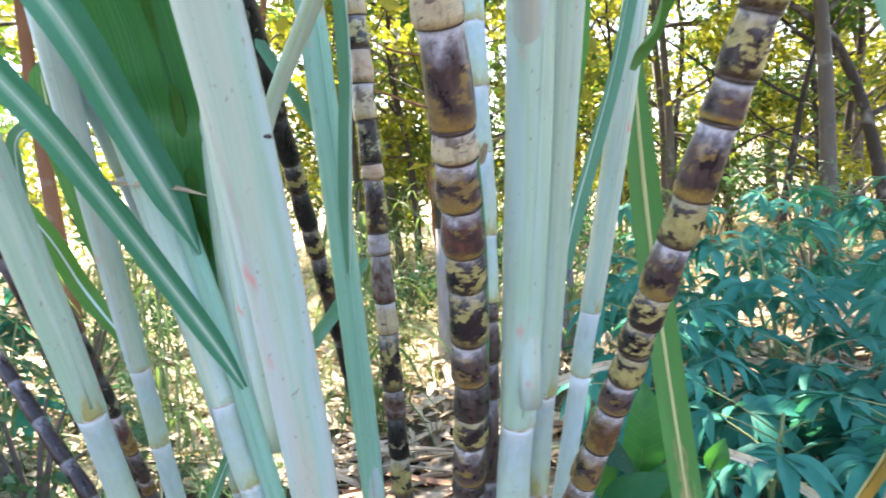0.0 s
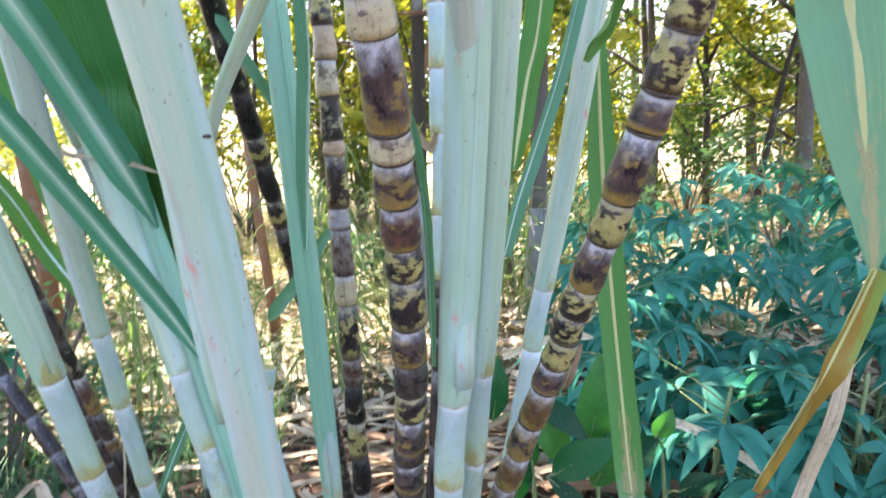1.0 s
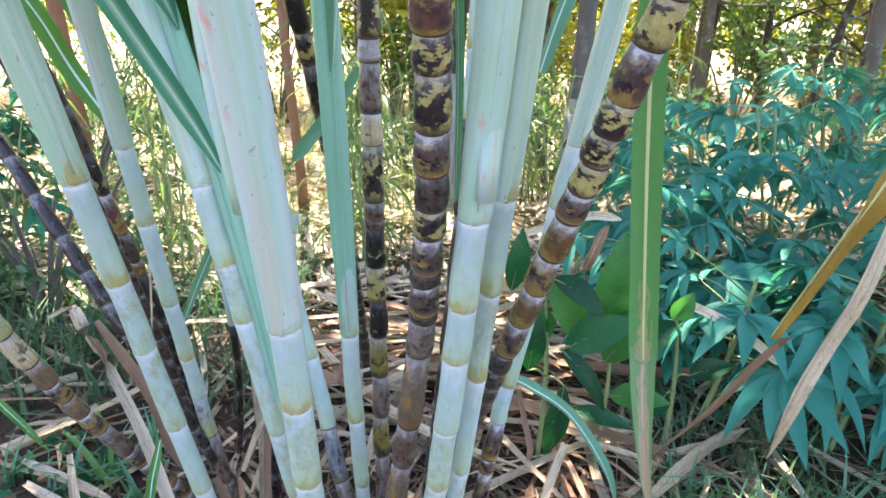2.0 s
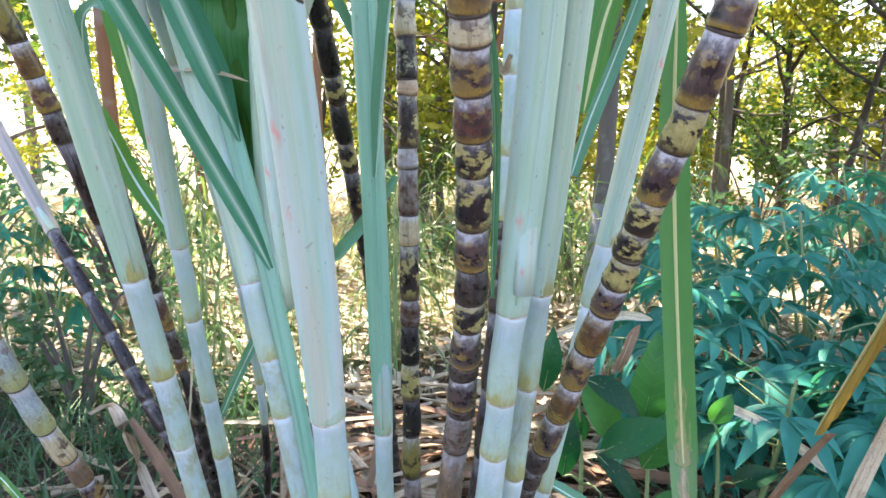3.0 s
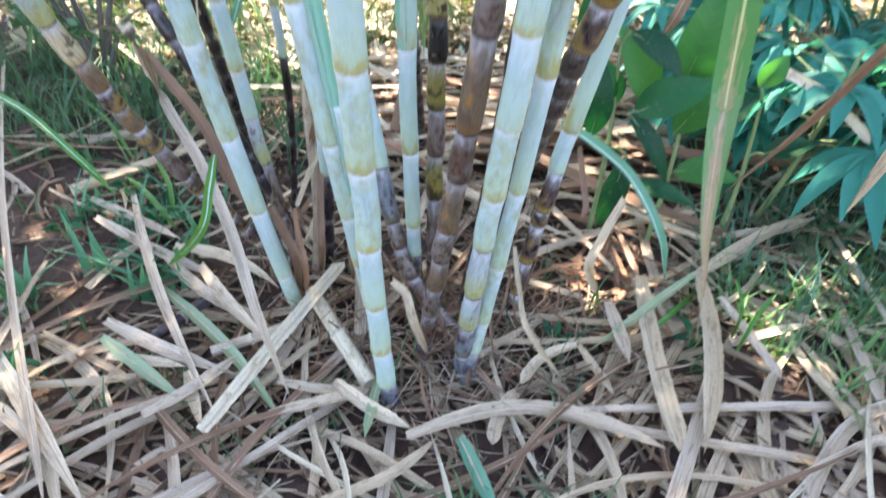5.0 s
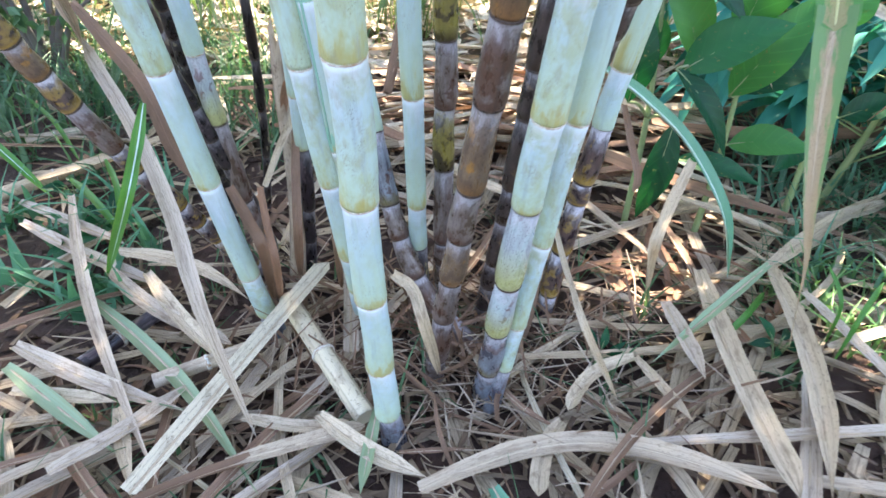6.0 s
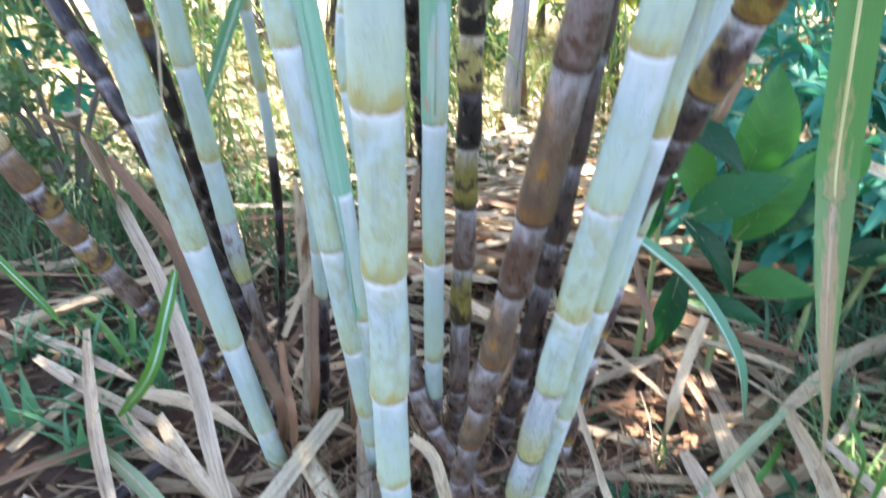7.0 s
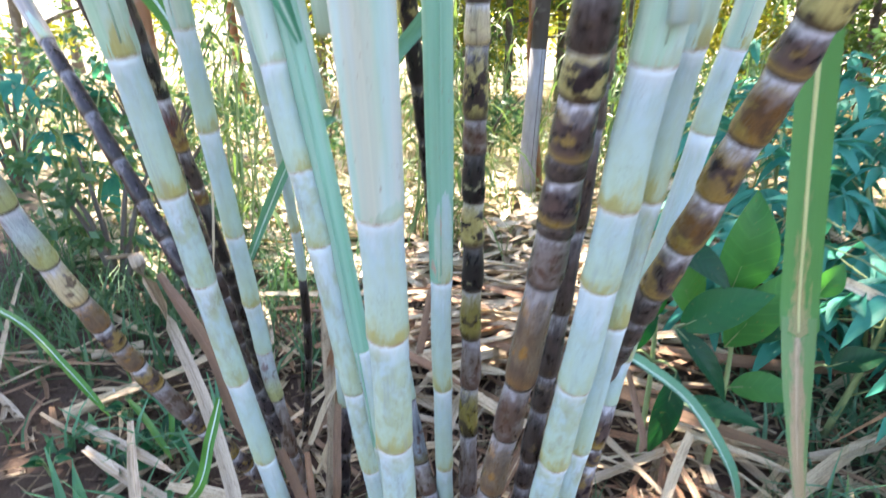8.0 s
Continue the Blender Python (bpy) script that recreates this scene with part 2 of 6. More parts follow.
def drying_skin(name, green, middle, spots, reach):
    """A cane blade withering from its middle: green margins, a tan centre full of dark specks."""
    k = Mat(name)
    uv, rnd = k.coord("UV"), k.random()
    u, v, _ = k.split(uv)
    vein = k.noise(k.scaled(uv, (50, 0.7, 1)), 3.0, 3)
    off = k.math("ABSOLUTE", k.math("SUBTRACT", u, 0.5))
    blur = k.math("MULTIPLY", k.math("SUBTRACT", k.noise(k.scaled(uv, (5, 9, 1)), 2.0, 5), 0.5), 0.8)
    core = k.math("ADD", k.math("SUBTRACT", k.math("MULTIPLY_ADD", v, 0.8, reach), off), blur)
    col = k.mix(k.ramp(vein, [(0.35, (0, 0, 0)), (0.7, (0.5, 0.5, 0.5))]), green, tuple(min(1, c * 1.5) for c in green))
    col = k.mix(k.ramp(core, [(0.0, (0, 0, 0)), (0.16, (1, 1, 1))]), col, middle)
    dot = k.ramp(k.noise(k.scaled(uv, (26, 60, 1)), 2.2, 3), [(0.56, (0, 0, 0)), (0.66, (0.85, 0.85, 0.85))])
    col = k.mix(k.math("MULTIPLY", dot, k.ramp(core, [(-0.0, (0.15, 0.15, 0.15)), (0.2, (1, 1, 1))])), col, spots)
    k.finish(col, 0.55, vein, 0.3, 0.001)
    return k.thin(col, 0.25, (1, 0.95, 0.6))


def plain_leaf(name, main, other, share=0.4, rough=0.45, size=30, spec=0.5):
    k = Mat(name)
    pos = k.coord("Object")
    isl = k.add("ShaderNodeNewGeometry").outputs["Random Per Island"]
    n = k.noise(pos, size, 3)
    col = k.mix(k.math("ADD", k.math("MULTIPLY", isl, 0.7), k.math("MULTIPLY", n, 0.35)), main, other)
    k.finish(col, rough, n, 0.15, 0.001, spec)
    return k.thin(col, share)


def veined_leaf(name, main, pale, rough, share):
    """A glossy broad leaf: slanting side veins, a soft paler middle."""
    k = Mat(name)
    uv, pos = k.coord("UV"), k.coord("Object")
    u, v, _ = k.split(uv)
    off = k.math("ABSOLUTE", k.math("SUBTRACT", u, 0.5))
    wave = k.math("SINE", k.math("MULTIPLY", k.math("SUBTRACT", v, k.math("MULTIPLY", off, 0.35)), 48.0))
    n = k.noise(pos, 22, 4)
    col = k.mix(k.ramp(k.math("MULTIPLY_ADD", k.random(), 0.75, k.math("MULTIPLY", n, 0.45)), [(0.40, (0, 0, 0)), (1.05, (1, 1, 1))]), main, pale)
    col = k.mix(k.ramp(wave, [(0.86, (0, 0, 0)), (1.0, (0.12, 0.12, 0.12))]), col, tuple(1.6 * c for c in pale))
    hole = k.ramp(k.noise(pos, 120, 3), [(0.66, (0, 0, 0)), (0.72, (0.7, 0.7, 0.7))])
    col = k.mix(hole, col, (0.20, 0.16, 0.05))
    k.finish(col, rough, wave, 0.2, 0.001, 0.3)
    return k.thin(col, share, (0.9, 1.0, 0.4))


def bark(name, a, b, size=14):
    k = Mat(name)
    pos = k.coord("Object")
    n, f = k.noise(k.scaled(pos, (1, 1, 0.25)), size, 6), k.noise(pos, size * 5, 3)
    col = k.mix(n, a, b)
    col = k.mix(k.ramp(k.noise(pos, 5, 3), [(0.55, (0, 0, 0)), (0.7, (0.7, 0.7, 0.7))]), col, (0.30, 0.29, 0.27))
    return k.finish(col, 0.85, f, 0.6, 0.006)


def soil():
    k = Mat("soil")
    pos = k.coord("Object")
    n, f, b = k.noise(pos, 3.2, 5), k.noise(pos, 40, 5), k.noise(pos, 0.7, 3)
    col = k.ramp(n, [(0.3, (0.020, 0.010, 0.008)), (0.5, (0.052, 0.025, 0.018)), (0.7, (0.105, 0.050, 0.037))])
    col = k.mix(k.math("MULTIPLY", f, 0.5), col, (0.06, 0.04, 0.03))
    col = k.mix(k.ramp(b, [(0.45, (0, 0, 0)), (0.6, (0.5, 0.5, 0.5))]), col, (0.07, 0.045, 0.028))
    # Far ground: litter tan, paled in colour towards its sunlit look.
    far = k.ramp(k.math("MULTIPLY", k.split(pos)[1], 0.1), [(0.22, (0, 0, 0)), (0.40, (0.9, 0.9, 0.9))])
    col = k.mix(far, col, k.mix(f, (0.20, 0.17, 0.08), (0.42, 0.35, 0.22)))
    return k.finish(col, 0.9, f, 0.8, 0.02)


def straw(name, a, b, c):
    """Dry cane leaf: tan with grey weathering and dark specks along the fibre."""
    k = Mat(name)
    uv, rnd = k.coord("UV"), k.random()
    sh = k.math("MULTIPLY", rnd, 19.0)
    fib = k.noise(k.scaled(uv, (40, 1.2, 1), sh), 3.0, 4)
    tone = k.noise(k.scaled(uv, (1.5, 6, 1), sh), 1.8, 5)
    col = k.mix(rnd, a, b)
    col = k.mix(k.ramp(fib, [(0.35, (0, 0, 0)), (0.7, (0.75, 0.75, 0.75))]), col, c)
    col = k.mix(k.ramp(tone, [(0.52, (0, 0, 0)), (0.70, (0.6, 0.6, 0.6))]), col, (0.19, 0.115, 0.07))
    spot = k.ramp(k.noise(k.scaled(uv, (9, 40, 1), sh), 2.0, 4, 0.7), [(0.57, (0, 0, 0)), (0.66, (0.7, 0.7, 0.7))])
    col = k.mix(spot, col, (0.12, 0.075, 0.05))
    # Dark lines stand in for shading along the middle crease and side folds.
    off = k.math("ABSOLUTE", k.math("SUBTRACT", k.split(uv)[0], 0.5))
    crease_shade = k.ramp(k.math("ADD", off, k.math("MULTIPLY", k.math("SUBTRACT", tone, 0.5), 0.05)), [(0.02, (0.55, 0.55, 0.55)), (0.06, (0, 0, 0)), (0.24, (0, 0, 0)), (0.27, (0.3, 0.3, 0.3)), (0.31, (0, 0, 0))])
    col = k.mix(crease_shade, col, (0.14, 0.085, 0.05))
    k.finish(col, 0.7, fib, 0.5, 0.002)
    return k.thin(col, 0.12, (1, 0.9, 0.7))


PALE = pale_cane("pale_cane", 0.25, 0.08, (0.24, 0.20, 0.12))
STAINED = pale_cane("mottled_pale_cane", 0.65, 0.35, (0.25, 0.21, 0.11))
OLIVE_SKIN = (0.24, 0.20, 0.05)
INK = dark_cane("black_cane", (0.007, 0.006, 0.006), (0.018, 0.013, 0.014), (0.34, 0.32, 0.20), 0.60, 0.15, (0.012, 0.009, 0.008))
CAMO = dark_cane("black_and_yellow_cane", (0.011, 0.008, 0.010), (0.032, 0.02, 0.022), (0.46, 0.39, 0.15), 0.49, 0.45, (0.07, 0.04, 0.02), 0.1)
CREAM = dark_cane("cream_streaked_cane", (0.58, 0.50, 0.32), (0.46, 0.37, 0.25), (0.10, 0.06, 0.05), 0.58, 0.85, (0.46, 0.33, 0.16), 0.35)
SALMON = dark_cane("salmon_cane", (0.46, 0.29, 0.19), (0.52, 0.38, 0.25), (0.30, 0.17, 0.09), 0.60, 0.3, (0.30, 0.18, 0.09), 0.1)
WAXEN = dark_cane("wax_bloomed_cane", (0.44, 0.43, 0.48), (0.30, 0.27, 0.28), (0.24, 0.20, 0.12), 0.60, 0.5, (0.20, 0.15, 0.10))
OLIVE = dark_cane("olive_yellow_cane", OLIVE_SKIN, (0.19, 0.15, 0.045), (0.04, 0.026, 0.018), 0.57, 0.5, (0.03, 0.02, 0.012))
ASH = dark_cane("ash_brown_cane", (0.11, 0.075, 0.056), (0.21, 0.17, 0.16), (0.09, 0.042, 0.027), 0.52, 0.5, (0.09, 0.042, 0.028), 0.3)
UMBER = dark_cane("orange_brown_cane", (0.17, 0.088, 0.03), (0.085, 0.046, 0.026), (0.27, 0.20, 0.05), 0.55, 1.0, (0.28, 0.17, 0.045))
TAN = dark_cane("tan_brown_cane", (0.20, 0.135, 0.085), (0.11, 0.07, 0.05), (0.30, 0.15, 0.04), 0.57, 0.5, (0.22, 0.11, 0.04), 0.2)
PLUM = dark_cane("plum_grey_cane", (0.028, 0.018, 0.022), (0.11, 0.07, 0.062), (0.27, 0.18, 0.06), 0.53, 1.0, (0.36, 0.23, 0.06), 0.08)
RUST = dark_cane("red_brown_cane", (0.14, 0.058, 0.045), (0.05, 0.028, 0.03), (0.28, 0.20, 0.06), 0.54, 1.0, (0.30, 0.19, 0.045), 0.08)
SOOT = dark_cane("cracked_soot_cane", (0.026, 0.018, 0.016), (0.075, 0.052, 0.047), (0.16, 0.11, 0.06), 0.60, 0.4, (0.05, 0.03, 0.02), 0.6)
BRUISED = dark_cane("bruised_waxy_cane", (0.42, 0.52, 0.54), (0.30, 0.34, 0.37), (0.14, 0.07, 0.07), 0.56, 0.6, (0.38, 0.38, 0.13), 0.15, reach=0.6)
DUSK = dark_cane("dusky_blue_cane", (0.085, 0.085, 0.105), (0.20, 0.23, 0.27), (0.09, 0.045, 0.04), 0.545, 0.6, (0.15, 0.12, 0.05), 0.2)
VIOLET = dark_cane("dark_violet_cane", (0.012, 0.009, 0.011), (0.034, 0.024, 0.030), (0.12, 0.09, 0.10), 0.60, 0.3, (0.015, 0.011, 0.010))
RING_PALE = scar("node_scar_pale", (0.62, 0.64, 0.58), (0.33, 0.20, 0.11))
RING_DARK = scar("node_scar_dark", (0.030, 0.020, 0.016), (0.10, 0.065, 0.05))
SHEATH = sheath_skin("green_sheath", (0.348, 0.536, 0.395), (0.395, 0.564, 0.423), (0.470, 0.602, 0.479), 0.12, 0.2, 0.5)
SHEATH_PINK = sheath_skin("rosy_sheath", (0.357, 0.536, 0.451), (0.385, 0.545, 0.404), (0.470, 0.573, 0.461), 0.28, 0.3)
SHEATH_GREEN = sheath_skin("smooth_green_sheath", (0.17, 0.43, 0.30), (0.21, 0.47, 0.32), (0.24, 0.48, 0.36), 0.08, 0.1, 0.15)
LEAF_STALK = sheath_skin("olive_leaf_stalk", (0.34, 0.46, 0.28), (0.36, 0.42, 0.20), (0.42, 0.50, 0.36), 0.1, 0.3, 0.2)
SHEATH_DRY = sheath_skin("dry_grey_sheath", (0.28, 0.24, 0.23), (0.40, 0.34, 0.31), (0.44, 0.38, 0.32), 0.3, 0.6, 0.15)
BLADE = blade_skin("blue_green_blade", (0.075, 0.26, 0.17), (0.17, 0.40, 0.29), (0.12, 0.32, 0.19))
BLADE_TEAL = blade_skin("teal_blade", (0.035, 0.21, 0.14), (0.09, 0.34, 0.24), (0.05, 0.25, 0.13), 0.3, 0.42, (0.34, 0.60, 0.53))
BLADE_GREEN = blade_skin("green_blade", (0.045, 0.20, 0.035), (0.09, 0.30, 0.06), (0.14, 0.30, 0.06), 0.45)
BLADE_DEEP = blade_skin("deep_green_blade", (0.020, 0.14, 0.040), (0.075, 0.30, 0.10), (0.035, 0.20, 0.045), 0.22)
BLADE_OLD = blade_skin("yellowing_blade", (0.06, 0.23, 0.06), (0.14, 0.33, 0.09), (0.21, 0.28, 0.09), 0.25)
BLADE_SAGE = blade_skin("sage_blade", (0.24, 0.36, 0.22), (0.34, 0.46, 0.30), (0.26, 0.30, 0.14), 0.35, 0.5)
RIB = blade_skin("pale_midrib", (0.50, 0.74, 0.66), (0.68, 0.80, 0.72), (0.60, 0.70, 0.52), 0.1, 0.45)
RIB_OLD = blade_skin("yellow_midrib", (0.56, 0.58, 0.22), (0.66, 0.66, 0.36), (0.52, 0.42, 0.20), 0.1, 0.5)
DRYING = drying_skin("withering_blade", (0.14, 0.27, 0.11), (0.44, 0.33, 0.21), (0.20, 0.12, 0.08), 0.10)
GOLDEN = drying_skin("rusty_golden_blade", (0.20, 0.29, 0.06), (0.31, 0.21, 0.04), (0.36, 0.09, 0.015), 0.16)
BLADE_WEED = blade_skin("weed_blade", (0.06, 0.16, 0.045), (0.16, 0.27, 0.10), (0.24, 0.28, 0.12), 0.4)
SPECKLED = drying_skin("speckled_blade", (0.15, 0.33, 0.19), (0.40, 0.38, 0.20), (0.34, 0.18, 0.07), -0.50)
CORED = drying_skin("tan_cored_blade", (0.075, 0.24, 0.065), (0.36, 0.33, 0.15), (0.20, 0.13, 0.07), -0.42)
STRAW = straw("tan_straw", (0.57, 0.45, 0.30), (0.72, 0.61, 0.45), (0.44, 0.33, 0.21))
STRAW_PALE = straw("pale_straw", (0.70, 0.63, 0.46), (0.76, 0.69, 0.54), (0.56, 0.48, 0.33))
STRAW_GREY = straw("grey_straw", (0.57, 0.46, 0.33), (0.66, 0.57, 0.46), (0.40, 0.31, 0.23))
STRAW_BROWN = straw("brown_straw", (0.26, 0.15, 0.09), (0.38, 0.23, 0.15), (0.15, 0.09, 0.06))
STRAW_RED = straw("red_brown_straw", (0.36, 0.19, 0.11), (0.48, 0.30, 0.19), (0.20, 0.10, 0.06))
BROAD = veined_leaf("broad_leaf_green", (0.003, 0.055, 0.022), (0.014, 0.13, 0.040), 0.42, 0.24)
# Lighter copy of BROAD: backlit brightness in the colour, also for pale leaves.
BROAD_LIT_PALE = veined_leaf("lit_pale_broad_leaf_green", (0.03, 0.17, 0.045), (0.08, 0.28, 0.08), 0.4, 0.45)
CASSAVA = plain_leaf("cassava_green", (0.016, 0.188, 0.148), (0.056, 0.308, 0.242), 0.33, 0.55, spec=0.25)
STEM_GREEN = bark("green_stem", (0.16, 0.26, 0.10), (0.30, 0.34, 0.16), 60)
GRASS = plain_leaf("grass_green", (0.025, 0.105, 0.050), (0.12, 0.23, 0.115), 0.38, 0.5)
GRASS_MIXED = plain_leaf("mixed_grass", (0.06, 0.14, 0.045), (0.24, 0.28, 0.12), 0.35, 0.5)
WOODS = plain_leaf("woodland_leaf", (0.13, 0.19, 0.02), (0.40, 0.37, 0.06), 0.62, 0.4)
WOODS_DARK = plain_leaf("woodland_leaf_dark", (0.04, 0.12, 0.03), (0.12, 0.20, 0.04), 0.5, 0.4)
BARK_DARK, BARK_WHITE = bark("dark_bark", (0.018, 0.014, 0.010), (0.06, 0.048, 0.036)), bark("limewashed_bark", (0.12, 0.11, 0.11), (0.42, 0.42, 0.45), 34)
BARK, BARK_RED = bark("grey_bark", (0.05, 0.042, 0.035), (0.16, 0.14, 0.12)), bark("red_bark", (0.14, 0.06, 0.03), (0.30, 0.15, 0.08))
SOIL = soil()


# ---- building helpers ----
def part(name, bm, material, parent=None, label=""):
    """Links a bmesh as one mesh object under a thing or a part."""
    me = bpy.data.meshes.new(name)
    bm.to_mesh(me)
    bm.free()
    me.materials.append(material)
    ob = new(name, me)
    if parent is not None:
        ob.parent = parent
    return tagged(ob, label)


def thing(name, label, category, group="", at=(0, 0, 0), kind=""):
    ob = new(name)
    ob.empty_display_size = 0.05
    ob.location = at
    return tagged(ob, label, category, group, kind)


def ground_z(x, y):
    k = min(max((y - 0.72) / 2.2, 0.0), 1.0)
    return 0.17 * k * k * (3 - 2 * k)


def rough_ground(x, y):
    return ground_z(x, y) + 0.016 * noise.noise((x * 3.1, y * 3.1, 0.3)) + 0.008 * noise.noise((x * 11, y * 11, 4.0)) - 0.012


def spline(pts, count):
    """Points and tangents evenly along a smooth curve through pts."""
    p = [Vector(q) for q in pts]
    p = [p[0] * 2 - p[1], *p, p[-1] * 2 - p[-2]]
    out = []
    spans = len(p) - 3
    for i in range(count):
        u = i / (count - 1) * spans
        k = min(int(u), spans - 1)
        t, (a, b, c, d) = u - k, p[k:k + 4]
        out.append(0.5 * (2 * b + (c - a) * t + (2 * a - 5 * b + 4 * c - d) * t * t + (3 * b - a - 3 * c + d) * t ** 3))
    tan = [(out[min(i + 1, count - 1)] - out[max(i - 1, 0)]).normalized() for i in range(count)]
    return out, tan


def tube_into(bm, pts, radii, sides=14, caps=True, fractions=None, square=1.0):
    """Sweeps a round section along pts; the UV runs round and along."""
    uv = bm.loops.layers.uv.verify()
    rings, side = [], None
    n = len(pts)
    fr = fractions or [i / (n - 1) for i in range(n)]
    for i, (p, r) in enumerate(zip(pts, radii)):
        t = (Vector(pts[min(i + 1, n - 1)]) - Vector(pts[max(i - 1, 0)])).normalized()
        side = (t.orthogonal() if side is None else side - t * side.dot(t)).normalized()
        up = t.cross(side)
        rings.append([bm.verts.new(Vector(p) + r * (side * math.cos(a) + up * math.sin(a) * square)) for a in (2 * math.pi * k / sides for k in range(sides))])
    for i in range(n - 1):
        for k in range(sides):
            f = bm.faces.new((rings[i][k], rings[i][(k + 1) % sides], rings[i + 1][(k + 1) % sides], rings[i + 1][k]))
            f.smooth = True
            for loop, (u, v) in zip(f.loops, ((k, fr[i]), (k + 1, fr[i]), (k + 1, fr[i + 1]), (k, fr[i + 1]))):
                loop[uv].uv = (u / sides, v)
    if caps:
        bm.faces.new(rings[0][::-1])
        bm.faces.new(rings[-1])
    return rings


def blade_into(bm, pts, width, facing, fold=0.25, count=22, tip=0.75, foot=0.55, wave=0.0, thick=0.0, seed=0, rib=False, sharp=1.0):
    """A long leaf: a folded strip along pts whose face looks towards facing. With rib, only its midrib."""
    uv = bm.loops.layers.uv.verify()
    p, tan = spline(pts, count)
    face = Vector(facing).normalized()
    cols = (-1, -0.55, 0, 0.55, 1)
    grid = []
    for i, (q, t) in enumerate(zip(p, tan)):
        u = i / (count - 1)
        shape = (foot + (1 - foot) * min(u / 0.25, 1.0)) * (1 if u < tip else max(0.03, math.cos((u - tip) / (1 - tip) * math.pi / 2) ** (0.8 * sharp)))
        side = t.cross(face).normalized()
        up = side.cross(t).normalized()
        if rib:
            h = 0.105 * width * max(shape, 0.2) * (1.15 - 0.7 * u)
            grid.append([bm.verts.new(q + side * (h * a) + up * (h * b - 0.02 * width)) for a, b in ((-1, 0.0), (-0.5, 0.55), (0.5, 0.55), (1, 0.0), (0.5, -0.9), (-0.5, -0.9))])
            continue
        row = []
        for c in cols:
            w = wave * width * noise.noise((u * 9 + seed * 3.7, c * 1.3, seed))
            row.append(bm.verts.new(q + side * (c * width * 0.5 * shape * (1 - 0.12 * fold)) + up * (fold * width * 0.5 * shape * (abs(c) ** 1.3) + w)))
        grid.append(row)
    m = len(grid[0])
    for i in range(count - 1):
        for k in range(m if rib else m - 1):
            b = (k + 1) % m
            f = bm.faces.new((grid[i][k], grid[i][b], grid[i + 1][b], grid[i + 1][k]))
            f.smooth = True
            for loop, (cu, cv) in zip(f.loops, ((k, i), (k + 1, i), (k + 1, i + 1), (k, i + 1))):
                loop[uv].uv = (cu / (m - 1), cv / (count - 1))


def leaf_parts(parent, pts, width, facing, material, rib_material, label="", name="leaf_blade", **more):
    bm = bmesh.new()
    blade_into(bm, pts, width, facing, **more)
    blade = part(name, bm, material, parent, label)
    if rib_material is not None:
        bm = bmesh.new()
        more.pop("wave", 0)
        blade_into(bm, pts, width, facing, rib=True, **more)
        part("midrib", bm, rib_material, blade)
    return blade


# ---- ground ----
def build_ground():
    bm = bmesh.new()
    xs = [-90, -45, -22, -12, -7, -4.5, -3] + [-2.2 + 0.055 * i for i in range(81)] + [3, 4.5, 7, 12, 22, 45, 90]
    ys = [-90, -40, -18, -9, -5, -3, -2, -1.2] + [-0.7 + 0.055 * i for i in range(78)] + [4.3, 5.2, 6.5, 8.5, 11, 15, 22, 40, 90]
    grid = [[bm.verts.new((x, y, rough_ground(x, y))) for x in xs] for y in ys]
    for j in range(len(ys) - 1):
        for i in range(len(xs) - 1):
            bm.faces.new((grid[j][i], grid[j][i + 1], grid[j + 1][i + 1], grid[j + 1][i])).smooth = True
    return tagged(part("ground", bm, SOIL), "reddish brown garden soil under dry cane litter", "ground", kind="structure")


build_ground()


